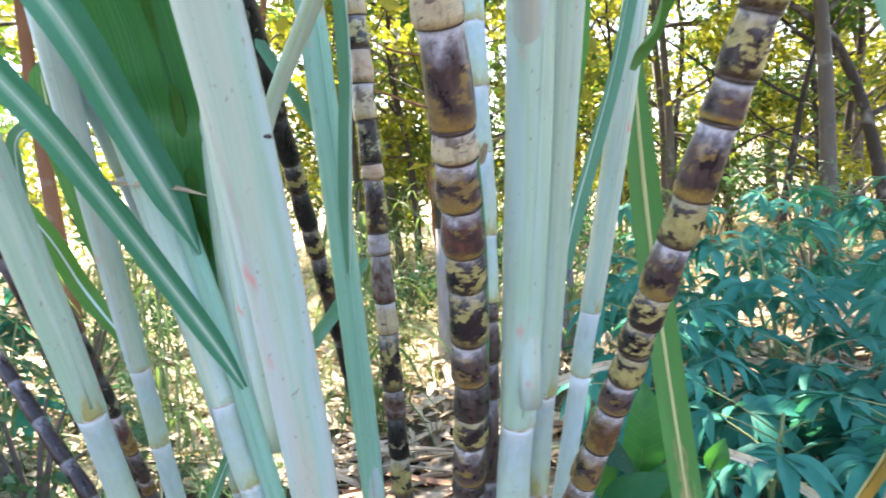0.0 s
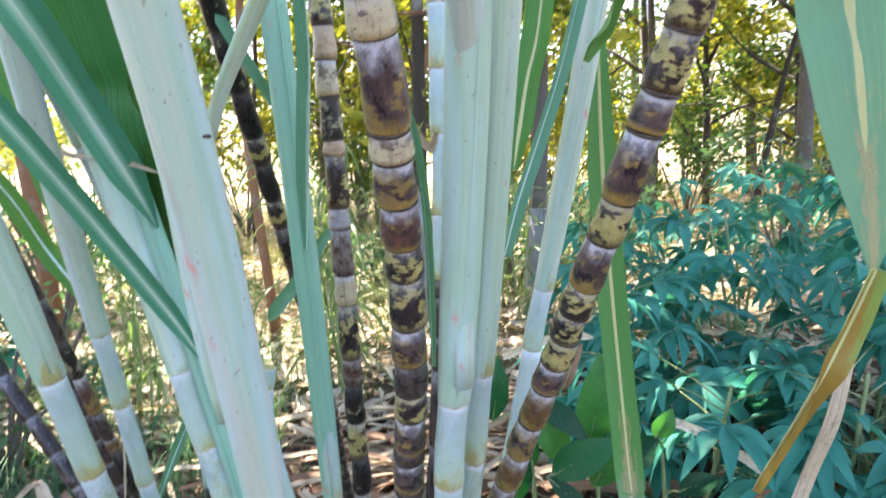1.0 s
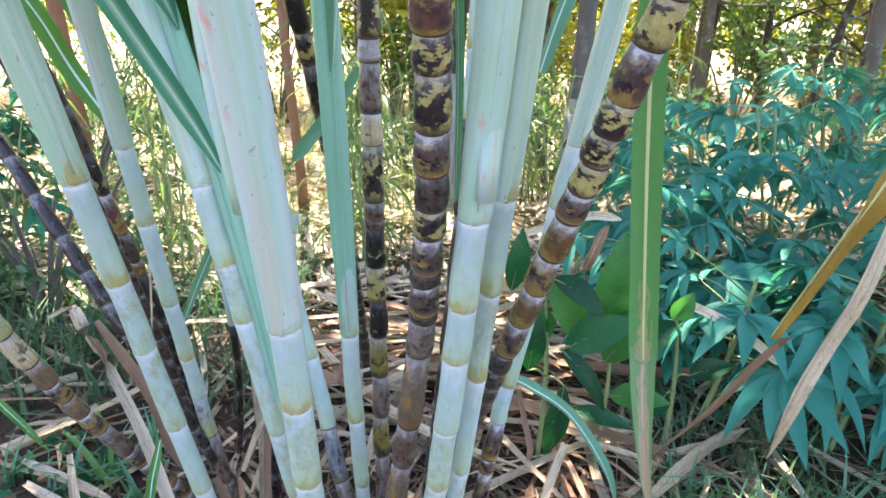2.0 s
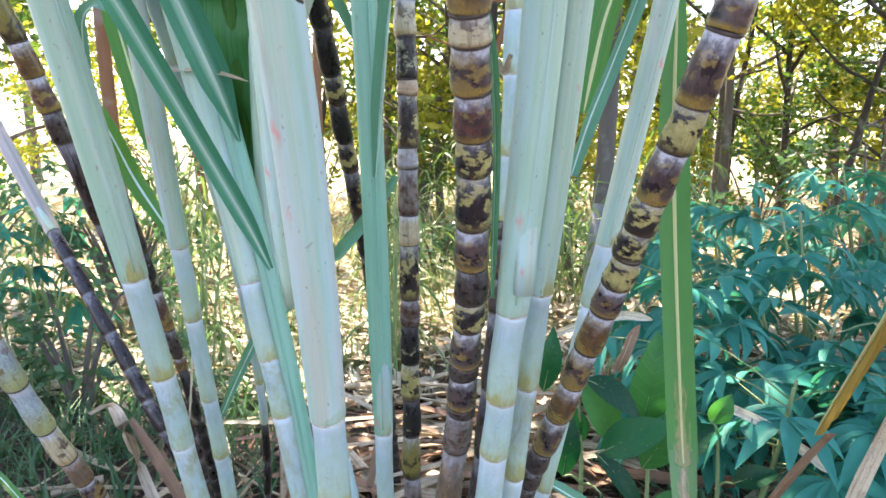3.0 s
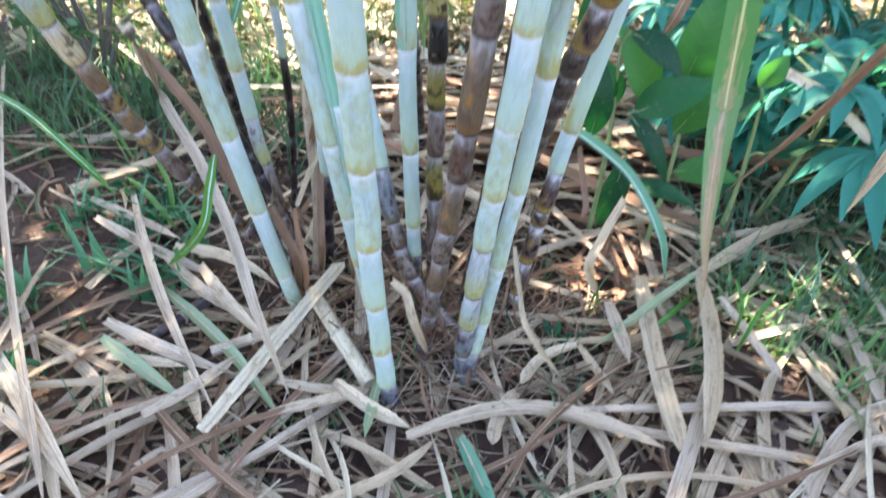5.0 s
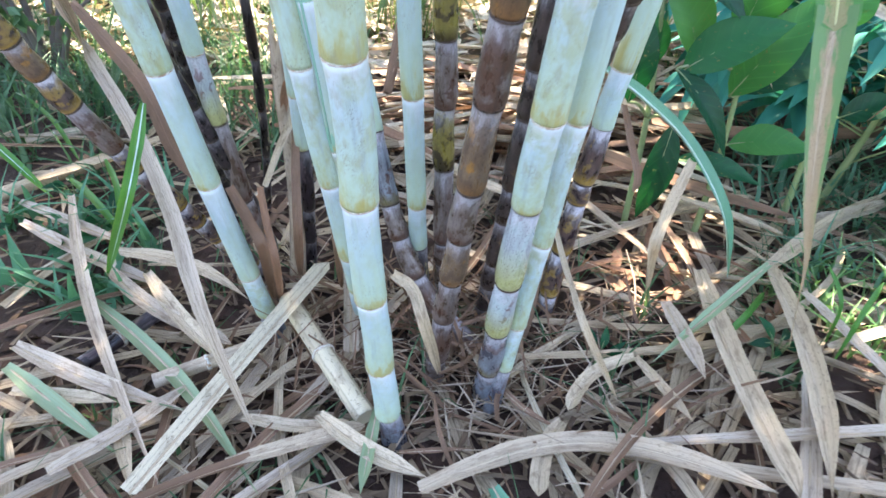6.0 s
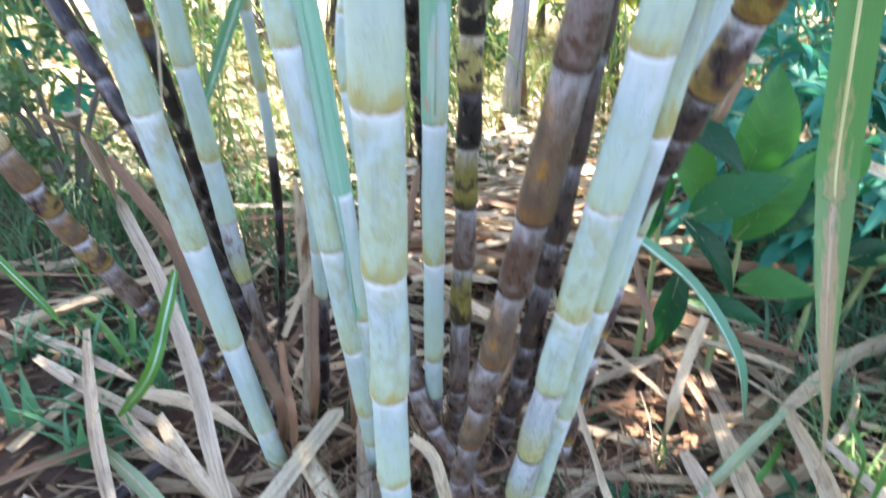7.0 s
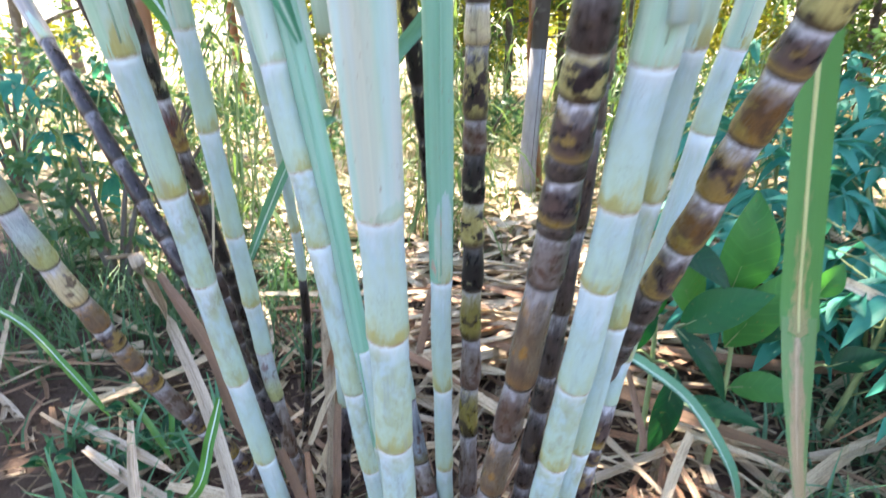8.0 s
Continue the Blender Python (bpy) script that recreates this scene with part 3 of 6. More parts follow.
# ---- sugar cane stalks ----
def cane(xs, ys, diameter, nodes, top, dark=0.0, sheath=9.0, label="", bulge=0.06, sheath_mat=None, grow=1.18, foot=0.0, ring=1.035, skin=None, tones=(), stains=(), stain=None, dusky=0):
    """One stalk: internodes and node rings along a bent axis given by height; below dark (a height) it is dark, above sheath a leaf sheath wraps it."""
    def at(z):
        return Vector((sum(c * z ** i for i, c in enumerate(xs)), sum(c * z ** i for i, c in enumerate(ys)), z))

    low = ground_z(at(0).x, at(0).y) - 0.025 + foot
    r = diameter / 2
    zs = [z for z in nodes if low + 0.03 < z < top]
    gap = (zs[-1] - zs[0]) / max(len(zs) - 1, 1)
    while zs[0] - low > 1.5 * gap * 0.7:
        zs.insert(0, zs[0] - max(0.035, min(gap * 0.7, 0.09)))
    zs = [z for z in zs if z > low + 0.02]
    while top - zs[-1] > gap * 1.3:
        zs.append(zs[-1] + gap)
    zs = [low, *zs, top]
    root = thing("sugarcane_stalk", label, "sugarcane", "stalks of the cane clump", at(low))
    inv = -at(low)
    for i, (a, b) in enumerate(zip(zs, zs[1:])):
        if a > sheath + 0.02:
            continue
        is_dark = a < dark
        prof = ((0.0, ring * 0.985), (0.03, ring * 1.015), (0.12, 1.03), (0.25, 1.0 + bulge * 0.4), (0.5, 1.0), (0.8, 1.0 - bulge * 0.5), (0.95, 0.985), (1.0, ring * 0.995))
        if is_dark:
            prof = ((0.0, 0.98), (0.03, 1.03), (0.10, 1.07 + bulge * 0.4), (0.22, 1.04 + bulge), (0.5, 1.01 + bulge * 0.6), (0.8, 0.96), (0.93, 0.95), (0.985, 0.99), (1.0, 1.0))
        wig = Vector((random.uniform(-1, 1), random.uniform(-1, 1), 0)) * r * 0.12
        bm = bmesh.new()
        tube_into(bm, [at(a + (b - a) * u) + inv + wig * math.sin(math.pi * u) for u, _ in prof], [r * s for _, s in prof], 18, fractions=[u for u, _ in prof])
        marked = any(lo < (a + b) / 2 < hi for lo, hi in stains)
        order = sum(1 for z in nodes if z > b - 0.005)
        shade = tones[min(order, len(tones) - 1)] if tones else skin or CAMO
        part("internode", bm, DUSK if i < dusky else shade if is_dark else (stain or STAINED) if marked else PALE, root)
        if b < top and b < sheath + 0.01:
            t = (at(b + 0.01) - at(b)).normalized()
            c = at(b) + inv
            bm = bmesh.new()
            h, out = (0.0016, 1.02) if is_dark else (0.0011, ring + 0.012)
            tube_into(bm, [c - t * h, c - t * h * 0.4, c + t * h * 0.4, c + t * h], [r * (out - 0.02), r * out, r * out, r * (out - 0.02)], 18)
            part("node_ring", bm, RING_DARK if is_dark else RING_PALE, root)
    if sheath < top:
        bm = bmesh.new()
        us = [0, 0.004, 0.02, 0.2, 0.4, 0.6, 0.8, 1]
        tube_into(bm, [at(sheath + (top - sheath) * u) + inv for u in us], [r * (1.04 if u == 0 else 1.06 + (grow - 1.06) * min(1, u * 4 + 0.15)) for u in us], 22, fractions=us, square=0.94)
        wrap = part("leaf_sheath", bm, sheath_mat or SHEATH, root, "pale green leaf sheath wrapped round the stalk")
        turn = random.uniform(-2.4, -0.7)
        bm = bmesh.new()
        seam = []
        for i in range(14):
            z = sheath + 0.01 + (top - sheath - 0.02) * i / 13
            spin = turn + 0.5 * i / 13
            rr = r * (1.06 + (grow - 1.06) * min(1, i / 13 * 4 + 0.15)) * 0.98
            seam.append(at(z) + inv + Vector((math.cos(spin) * rr, math.sin(spin) * rr * 0.97, 0)))
        tube_into(bm, seam, [0.0014] * 14, 6)
        part("sheath_edge", bm, sheath_mat or SHEATH, wrap)
    return root


PALE_LABEL = "pale waxy bluish-white sugarcane stalk with olive node bands"
DARK_LABEL = "dark purple sugarcane stalk blotched with yellow"
cane_a = cane((-0.370, -0.068, 0.090, -0.039), (0.829, -0.291, -0.025, 0.002), 0.0312, [0.157, 0.338, 0.501, 0.663, 0.779, 0.923], 1.5, sheath=0.923, stains=((0.525, 0.820), (0.0, 0.168)), dusky=1, label=PALE_LABEL)
cane_b = cane((-0.409, 0.024, 0.024, -0.009), (0.950, -0.377, 0.041, -0.005), 0.0241, [0.249, 0.393, 0.496, 0.585, 0.698, 0.838, 0.949], 1.4, dark=0.393, sheath=0.949, sheath_mat=SHEATH_PINK, skin=ASH, stain=BRUISED, stains=((0.398, 0.492),), label="slender pale sugarcane stalk, dark towards its foot")
cane_c = cane((-0.227, 0.085, -0.082, -0.040), (0.884, -0.616, 0.301, -0.008), 0.0280, [0.223, 0.368, 0.524, 0.731, 0.813, 0.916], 1.35, sheath=0.916, stains=((0.440, 0.815),), label="pale sugarcane stalk with brown scars and a green sheath")
cane_w = cane((-0.218, 0.107, -0.090, -0.040), (0.888, -0.616, 0.301, -0.008), 0.0215, [0.250, 0.420], 1.42, sheath=0.420, sheath_mat=SHEATH_GREEN, stains=((0.0, 0.5),), dusky=1, label="slender green sheathed sugarcane stalk beside a scarred one", grow=1.12)
cane_k = cane((-0.377, 0.200, -0.138), (1.040, -0.321, -0.025), 0.0229, [0.170, 0.306, 0.404], 0.95, dark=0.177, skin=VIOLET, label="thin pale sugarcane shoot with a purple foot")
cane_d = cane((-0.129, -0.035, 0.141, -0.074), (0.631, -0.243, -0.070, 0.014), 0.0332, [0.073, 0.182, 0.309, 0.444, 0.583, 0.714, 0.823], 1.45, sheath=0.823, sheath_mat=SHEATH_PINK, stains=((0.0, 0.101), (0.434, 0.731)), dusky=1, label="thick waxy white sugarcane stalk with a rosy green sheath", ring=1.05)
cane_e = cane((-0.136, 0.028, 0.017, -0.019), (0.950, -0.412, 0.127, -0.005), 0.0280, [0.264, 0.450, 0.642], 1.5, sheath=0.642, sheath_mat=SHEATH_GREEN, label="slender pale sugarcane stalk in a smooth green sheath", grow=1.2)
cane_f = cane((-0.097, 0.016, 0.010, -0.009), (0.945, -0.227, 0.065, -0.009), 0.0301, [0.170, 0.314, 0.415, 0.509, 0.594, 0.665, 0.731, 0.799, 0.844, 0.934, 0.981, 1.052, 1.083, 1.160, 1.180, 1.239, 1.288, 1.332, 1.374], 1.5, dark=3, tones=(CREAM, CAMO, SALMON, CREAM, INK, SALMON, CAMO, WAXEN, ASH, CREAM, CAMO, ASH, INK, CAMO, INK, OLIVE, ASH, OLIVE, ASH), label=DARK_LABEL)
cane_g = cane((-0.089, 0.102, 0.130, -0.108), (0.763, -0.251, -0.093, -0.015), 0.0315, [0.060, 0.159, 0.240, 0.319, 0.396, 0.506, 0.593, 0.731, 0.786, 0.796, 0.840, 0.855, 0.901, 0.934, 0.971, 1.012, 1.062, 1.091, 1.126, 1.160, 1.180, 1.241, 1.264], 1.45, dark=3, tones=(VIOLET, CREAM, PLUM, CREAM, PLUM, RUST, CAMO, CAMO, PLUM, SOOT, CAMO, PLUM, SOOT, PLUM, SOOT, ASH, TAN, ASH, TAN, ASH, TAN, ASH), label="dark brown sugarcane stalk with rusty lower joints", bulge=0.04)
cane_l = cane((-0.026, 0.123, -0.013, -0.016), (0.932, -0.400, 0.182, 0.002), 0.0285, [0.159, 0.254, 0.318, 0.429, 0.495, 0.600, 0.720, 0.845, 0.896, 0.955, 0.980, 1.071, 1.180], 1.5, dark=0.963, tones=(SOOT,), label="pale sugarcane stalk with a black-brown lower half")
cane_h = cane((-0.009, 0.071, 0.048, -0.030), (0.732, -0.363, 0.048, -0.009), 0.0312, [0.088, 0.189, 0.287, 0.410, 0.513, 0.628, 0.745, 0.818, 0.923, 1.042], 1.5, sheath=0.923, stains=((0.348, 0.624),), dark=0.319, skin=BRUISED, dusky=3, label="waxy white sugarcane stalk with a purple-stained lower joint")
cane_m = cane((0.006, 0.141, -0.039), (0.716, -0.155, -0.112), 0.0251, [0.186, 0.332, 0.493, 0.677, 0.813, 0.934, 1.091], 1.45, sheath=0.934, stains=((0.0, 0.454), (0.590, 0.796)), dusky=1, label="pale green sheathed sugarcane stalk beside its twin")
cane_i = cane((0.083, 0.095, 0.114, -0.051), (0.932, -0.049, -0.064, 0.000), 0.0312, [0.157, 0.255, 0.290, 0.383, 0.467, 0.826, 0.931, 1.194], 1.45, dark=0.354, sheath=0.931, sheath_mat=SHEATH_PINK, tones=(PLUM, PLUM, RUST, PLUM), label="slender whitish sugarcane stalk leaning outward")
cane_j = cane((-0.020, 0.175, 0.036, -0.003), (1.033, -0.707, 0.071, 0.027), 0.0292, [0.706, 0.765, 0.819, 0.868, 0.917, 0.949, 0.979, 1.008, 1.037, 1.081, 1.117, 1.170, 1.199], 1.4, dark=3, tones=(CAMO, PLUM, PLUM, CAMO, PLUM, CAMO, CAMO, CAMO, PLUM, UMBER, PLUM, UMBER, PLUM, SOOT), label="dark mottled sugarcane stalk leaning far outward", bulge=0.05)
cane_n = cane((-0.472, 0.471, -0.829, 0.038), (1.088, -1.094, 0.889, 0.006), 0.0223, [0.719, 0.773, 0.834, 0.888, 0.932, 1.076], 1.25, dark=0.927, sheath=0.932, sheath_mat=SHEATH_DRY, skin=VIOLET, label="thin dark purple sugarcane stalk leaning outward")
cane_o = cane((-0.614, 0.348, -0.181), (1.219, -0.726, 0.134), 0.0179, [0.616, 0.724, 0.749, 0.803, 0.872, 0.935], 1.3, dark=3, tones=(SOOT, INK, RUST, SOOT, UMBER, INK), label="dark sugarcane stalk behind the pale ones")
cane_v = cane((-0.614, -0.001, -0.062, 0.007), (1.222, -0.290, -0.056, 0.000), 0.0329, [0.809, 0.949, 1.091, 1.140, 1.194, 1.244], 1.5, dark=3, tones=(OLIVE, UMBER, RUST, SOOT, SOOT), label="brown mottled sugarcane stalk leaning behind a pale one")
cane_p = cane((-0.453, -0.435, 0.298), (1.002, -0.564, 0.041), 0.0295, [0.34, 0.415, 0.465, 0.51, 0.55, 0.6, 0.665, 0.75, 0.83], 1.0, dark=3, tones=(CREAM, BRUISED, BRUISED, CREAM, TAN, PLUM, TAN, PLUM, ASH, PLUM, ASH), stains=((0.0, 1.0),), label="short mottled sugarcane stalk sprawling near the ground")
cane_q = cane((-0.234, 0.048, -0.027, 0.011), (1.531, -0.387, -0.208, 0.001), 0.0288, [0.776, 0.876, 0.963, 1.047, 1.096, 1.155, 1.194, 1.253], 1.55, dark=3, tones=(INK, INK, CAMO, INK, CAMO, CAMO, INK), label="black sugarcane stalk flecked with cream")
cane_r = cane((-0.543, 0.325, -0.138), (1.240, -0.455, -0.068), 0.0162, [0.195, 0.309, 0.420, 0.531, 0.640, 0.750, 0.858, 0.968, 1.076], 1.3, dark=0.450, skin=INK, label="thin bluish sugarcane shoot with a black foot")
cane_u = cane((-0.011, -1.336, 4.166, -6.663, 3.842), (0.829, 0.186, -0.055), 0.0300, [0.132, 0.196, 0.25, 0.36, 0.5, 0.64], 0.78, dark=0.29, tones=(BRUISED, BRUISED, DUSK, DUSK, ASH), label="bent pale sugarcane stalk with a curved grey-violet foot")


# ---- cane leaves, each growing from its stalk ----
def leaf_of(stalk, pts, width, facing, material, rib, label, **more):
    base = stalk.location
    return leaf_parts(stalk, [Vector(p) - base for p in pts], width, facing, material, rib, label, **more)


def loose_sheath(stalk, pts, radii, material, label, name="outer_sheath"):
    """An older sheath standing off its stalk, a tube that tapers into it."""
    bm = bmesh.new()
    p, _ = spline(pts, 12)
    tube_into(bm, [q - stalk.location for q in p], [radii[0] + (radii[1] - radii[0]) * i / 11 for i in range(12)], 16, square=0.8)
    return part(name, bm, material, stalk, label)


loose_sheath(cane_d, [(-0.125, 0.373, 0.939), (-0.128, 0.354, 1.027), (-0.128, 0.339, 1.123), (-0.125, 0.319, 1.216), (-0.135, 0.315, 1.310)], (0.010, 0.0155), SHEATH, "bluish green outer leaf sheath")
loose_sheath(cane_d, [(-0.119, 0.375, 1.173), (-0.101, 0.370, 1.216), (-0.075, 0.365, 1.261), (-0.052, 0.360, 1.300), (-0.031, 0.355, 1.333)], (0.0055, 0.0090), LEAF_STALK, "thin olive-green leaf stalk parting from the sheath", "leaf_stalk")


def collar(stalk, at, radius, label):
    """The dark knotty collar where a leaf parts from its sheath."""
    bm = bmesh.new()
    c = Vector(at) - stalk.location
    tube_into(bm, [c + Vector((0, 0, 0.0007 * i)) for i in (-2, -1, 0, 1, 2)], [radius * s for s in (0.98, 1.08, 1.1, 1.07, 0.98)], 16)
    part("collar", bm, RING_DARK, stalk, label)


collar(cane_d, (-0.085, 0.268, 1.179), 0.0080, "brown collar of a leaf sheath")
loose_sheath(cane_c, [(-0.224, 0.615, 0.867), (-0.242, 0.607, 0.992), (-0.235, 0.581, 1.101), (-0.230, 0.571, 1.201), (-0.224, 0.556, 1.299), (-0.236, 0.531, 1.444)], (0.008, 0.012), SHEATH, "thin green outer sheath")
loose_sheath(cane_h, [(0.084, 0.404, 0.946), (0.087, 0.394, 1.044), (0.093, 0.368, 1.145), (0.096, 0.343, 1.225), (0.087, 0.263, 1.325)], (0.011, 0.015), SHEATH_PINK, "pale fibrous outer leaf sheath")
leaf_of(cane_c, [(-0.219, 0.556, 0.934), (-0.232, 0.528, 0.988), (-0.251, 0.463, 1.080), (-0.263, 0.390, 1.165), (-0.271, 0.338, 1.220), (-0.298, 0.263, 1.303)], 0.024, (0.5, -1, 0.3), BLADE_TEAL, RIB, "long blue-green cane blade with a white midrib", fold=0.5, foot=0.3, tip=0.9)
leaf_of(cane_c, [(-0.252, 0.559, 1.088), (-0.255, 0.526, 1.133), (-0.263, 0.488, 1.188), (-0.270, 0.454, 1.236), (-0.268, 0.385, 1.297), (-0.295, 0.314, 1.387), (-0.309, 0.277, 1.434)], 0.040, (0.6, -1, 0.3), BLADE_TEAL, RIB, "blue-green cane blade with a pale midrib", fold=0.5, foot=0.08, tip=0.95)
leaf_of(cane_c, [(-0.269, 0.616, 1.020), (-0.265, 0.599, 1.115), (-0.258, 0.568, 1.208), (-0.253, 0.540, 1.284), (-0.253, 0.465, 1.417), (-0.249, 0.413, 1.501)], 0.108, (0.15, -1, 0.1), BLADE_DEEP, BLADE_GREEN, "broad young green cane blade", fold=0.45, foot=0.15, tip=0.95, wave=0.14, count=34)
leaf_of(cane_b, [(-0.390, 0.612, 1.151), (-0.383, 0.607, 1.179), (-0.340, 0.568, 1.171), (-0.269, 0.521, 1.164), (-0.205, 0.487, 1.149)], 0.008, (0, -1, 1), STRAW, None, "dry curled leaf tip", fold=0.6)
leaf_of(cane_b, [(-0.413, 0.675, 1.037), (-0.452, 0.705, 1.118), (-0.494, 0.736, 1.209), (-0.514, 0.745, 1.276), (-0.529, 0.759, 1.359)], 0.034, (0.2, -1, 0.2), BLADE_GREEN, RIB_OLD, "green cane blade edged with yellow", fold=0.4, foot=0.4, tip=0.9)
leaf_of(cane_a, [(-0.411, 0.523, 1.120), (-0.398, 0.499, 1.188), (-0.386, 0.485, 1.217), (-0.365, 0.475, 1.227), (-0.348, 0.465, 1.219)], 0.017, (0.2, -1, 0.3), BLADE, RIB, "small drooping blue-green leaf", fold=0.4, tip=0.5)
leaf_of(cane_a, [(-0.499, 0.829, 0.939), (-0.563, 0.844, 1.025), (-0.595, 0.826, 1.112), (-0.651, 0.818, 1.195)], 0.034, (0.3, -1, 0.4), BLADE_GREEN, RIB, "green cane blade behind the stalks", fold=0.5)
leaf_of(cane_e, [(-0.103, 0.633, 1.043), (-0.091, 0.615, 1.129), (-0.080, 0.597, 1.209), (-0.071, 0.582, 1.272), (-0.063, 0.545, 1.373)], 0.024, (-0.9, -1, 0.1), BLADE, RIB, "upright green cane blade with a pale midrib", fold=0.7, tip=0.95, foot=0.25)
leaf_of(cane_e, [(-0.120, 0.660, 1.203), (-0.138, 0.646, 1.238), (-0.156, 0.632, 1.275), (-0.184, 0.624, 1.329)], 0.016, (0.4, -1, 0.3), BLADE, None, "narrow blue-green cane blade", fold=0.6, foot=0.9, tip=0.95)
leaf_of(cane_m, [(0.131, 0.471, 1.054), (0.147, 0.483, 1.105), (0.170, 0.498, 1.163), (0.198, 0.510, 1.239), (0.225, 0.525, 1.330)], 0.017, (0.4, -1, 0.2), BLADE, RIB, "narrow blue-green cane blade", fold=0.7, foot=0.7, tip=0.95)
leaf_of(cane_m, [(0.169, 0.692, 1.128), (0.183, 0.725, 1.186), (0.199, 0.755, 1.252), (0.220, 0.788, 1.319), (0.242, 0.832, 1.441)], 0.045, (-0.5, -1, 0.1), BLADE_GREEN, RIB_OLD, "green cane blade lit from behind", fold=0.3, foot=0.3, tip=0.95)
leaf_of(cane_g, [(0.051, 0.593, 0.896), (0.053, 0.531, 0.992), (0.054, 0.475, 1.083), (0.051, 0.428, 1.152), (0.045, 0.376, 1.209)], 0.010, (0.4, -1, 0.1), BLADE, RIB, "thin upright green cane blade", fold=0.8, foot=0.6)
leaf_of(cane_c, [(-0.385, 0.744, 0.650), (-0.351, 0.745, 0.723), (-0.310, 0.735, 0.794), (-0.268, 0.723, 0.835), (-0.245, 0.729, 0.847)], 0.017, (0.3, -1, 0.4), BLADE, RIB, "narrow drooping blue-green leaf", fold=0.6)
leaf_of(cane_e, [(-0.118, 0.890, 1.033), (-0.168, 0.884, 0.961), (-0.204, 0.869, 0.917), (-0.231, 0.878, 0.884)], 0.024, (0.3, -1, 0.5), BLADE, None, "short drooping green leaf", fold=0.5)
leaf_of(cane_i, [(0.247, 0.621, 1.256), (0.256, 0.616, 1.277), (0.265, 0.598, 1.294), (0.269, 0.569, 1.319), (0.281, 0.549, 1.354)], 0.022, (0.5, -1, 0.2), BLADE_OLD, None, "yellow-green leaf base parting from its sheath", fold=0.9, foot=0.45, tip=0.95)
leaf_of(cane_i, [(0.133, 0.973, 0.445), (0.198, 1.004, 0.398), (0.296, 1.039, 0.310), (0.377, 1.022, 0.192), (0.429, 1.057, 0.044)], 0.030, (0.3, -0.6, 1), BLADE, RIB, "arching green leaf bent to the ground", fold=0.5, foot=0.5)
leaf_of(cane_h, [(0.069, 0.521, 1.180), (0.060, 0.531, 1.162), (0.045, 0.500, 1.183), (0.030, 0.498, 1.206)], 0.010, (0.2, -1, 0.3), STRAW_GREY, None, "dry grey leaf scrap", fold=0.5)


# ---- loose hanging and leaning blades beside the clump ----
def loose_blade(pts, width, facing, material, rib, label, category="leaf", **more):
    rib = rib or STRAW_GREY
    root = thing("cane_leaf", label, category, "loose cane leaves", pts[-1])
    leaf_parts(root, [Vector(p) - Vector(pts[-1]) for p in pts], width, facing, material, rib, **more)
    return root


upright = loose_blade([(0.334, 0.895, 1.330), (0.340, 0.905, 1.190), (0.352, 0.915, 1.020), (0.369, 0.915, 0.820), (0.380, 0.905, 0.680), (0.387, 0.895, 0.580), (0.388, 0.875, 0.530)], 0.052, (-0.25, -1, 0.05), CORED, RIB_OLD, "upright yellow-green cane leaf with a yellow midrib and brown end", fold=0.3, foot=0.45, tip=0.99, count=30)
leaf_parts(upright, [Vector(p) - upright.location for p in ((0.388, 0.890, 0.556), (0.387, 0.860, 0.490), (0.392, 0.835, 0.410), (0.402, 0.812, 0.320), (0.420, 0.806, 0.240), (0.434, 0.812, 0.160), (0.45, 0.82, 0.08))], 0.048, (-0.25, -1, 0.05), DRYING, STRAW, "withered brown-centred end of the leaf", name="dry_end", fold=0.5, foot=1.0, tip=0.0, sharp=3.6, count=26)
hanging = leaf_of(cane_j, [(0.282, 0.255, 1.385), (0.322, 0.288, 1.520), (0.374, 0.323, 1.500), (0.390, 0.365, 1.300), (0.396, 0.352, 1.205), (0.405, 0.346, 1.123), (0.408, 0.337, 1.043)], 0.090, (-0.3, -1, 0.1), SPECKLED, RIB_OLD, "broad sage-green hanging cane leaf, folded over and rusty", fold=0.5, foot=0.5, tip=0.55, sharp=1.2, count=34, wave=0.05)
leaf_of(cane_j, [(0.401, 0.325, 1.057), (0.385, 0.333, 1.002), (0.367, 0.342, 0.946), (0.381, 0.453, 0.796)], 0.028, (0.4, -1, 0.5), GOLDEN, RIB_OLD, "rusty orange fold of the hanging leaf", fold=0.5, foot=0.8, tip=0.99, name="dry_end")
leaf_of(cane_j, [(0.385, 0.442, 0.803), (0.382, 0.493, 0.740), (0.372, 0.565, 0.631), (0.355, 0.678, 0.482)], 0.021, (0.4, -1, 0.5), STRAW_BROWN, None, "withered brown end of the hanging leaf", fold=0.7, foot=0.9, tip=0.35, name="dry_end")
loose_blade([(0.634, 0.687, 0.898), (0.599, 0.673, 0.766), (0.580, 0.693, 0.665), (0.551, 0.693, 0.563), (0.565, 0.743, 0.438)], 0.030, (0.3, -1, 0.4), STRAW, None, "dry rosy tan cane leaf leaning to the ground", fold=0.6, foot=0.7)
loose_blade([(-0.660, 0.812, 0.611), (-0.729, 0.964, 0.558), (-0.561, 0.750, 0.626), (-0.656, 0.936, 0.440), (-0.532, 0.816, 0.377), (-0.422, 0.690, 0.311), (-0.345, 0.583, 0.244), (-0.304, 0.578, 0.030)], 0.022, (0.4, -0.6, 1), STRAW_GREY, None, "long dry grey cane leaf fallen against the stalks", fold=0.4, wave=0.05)
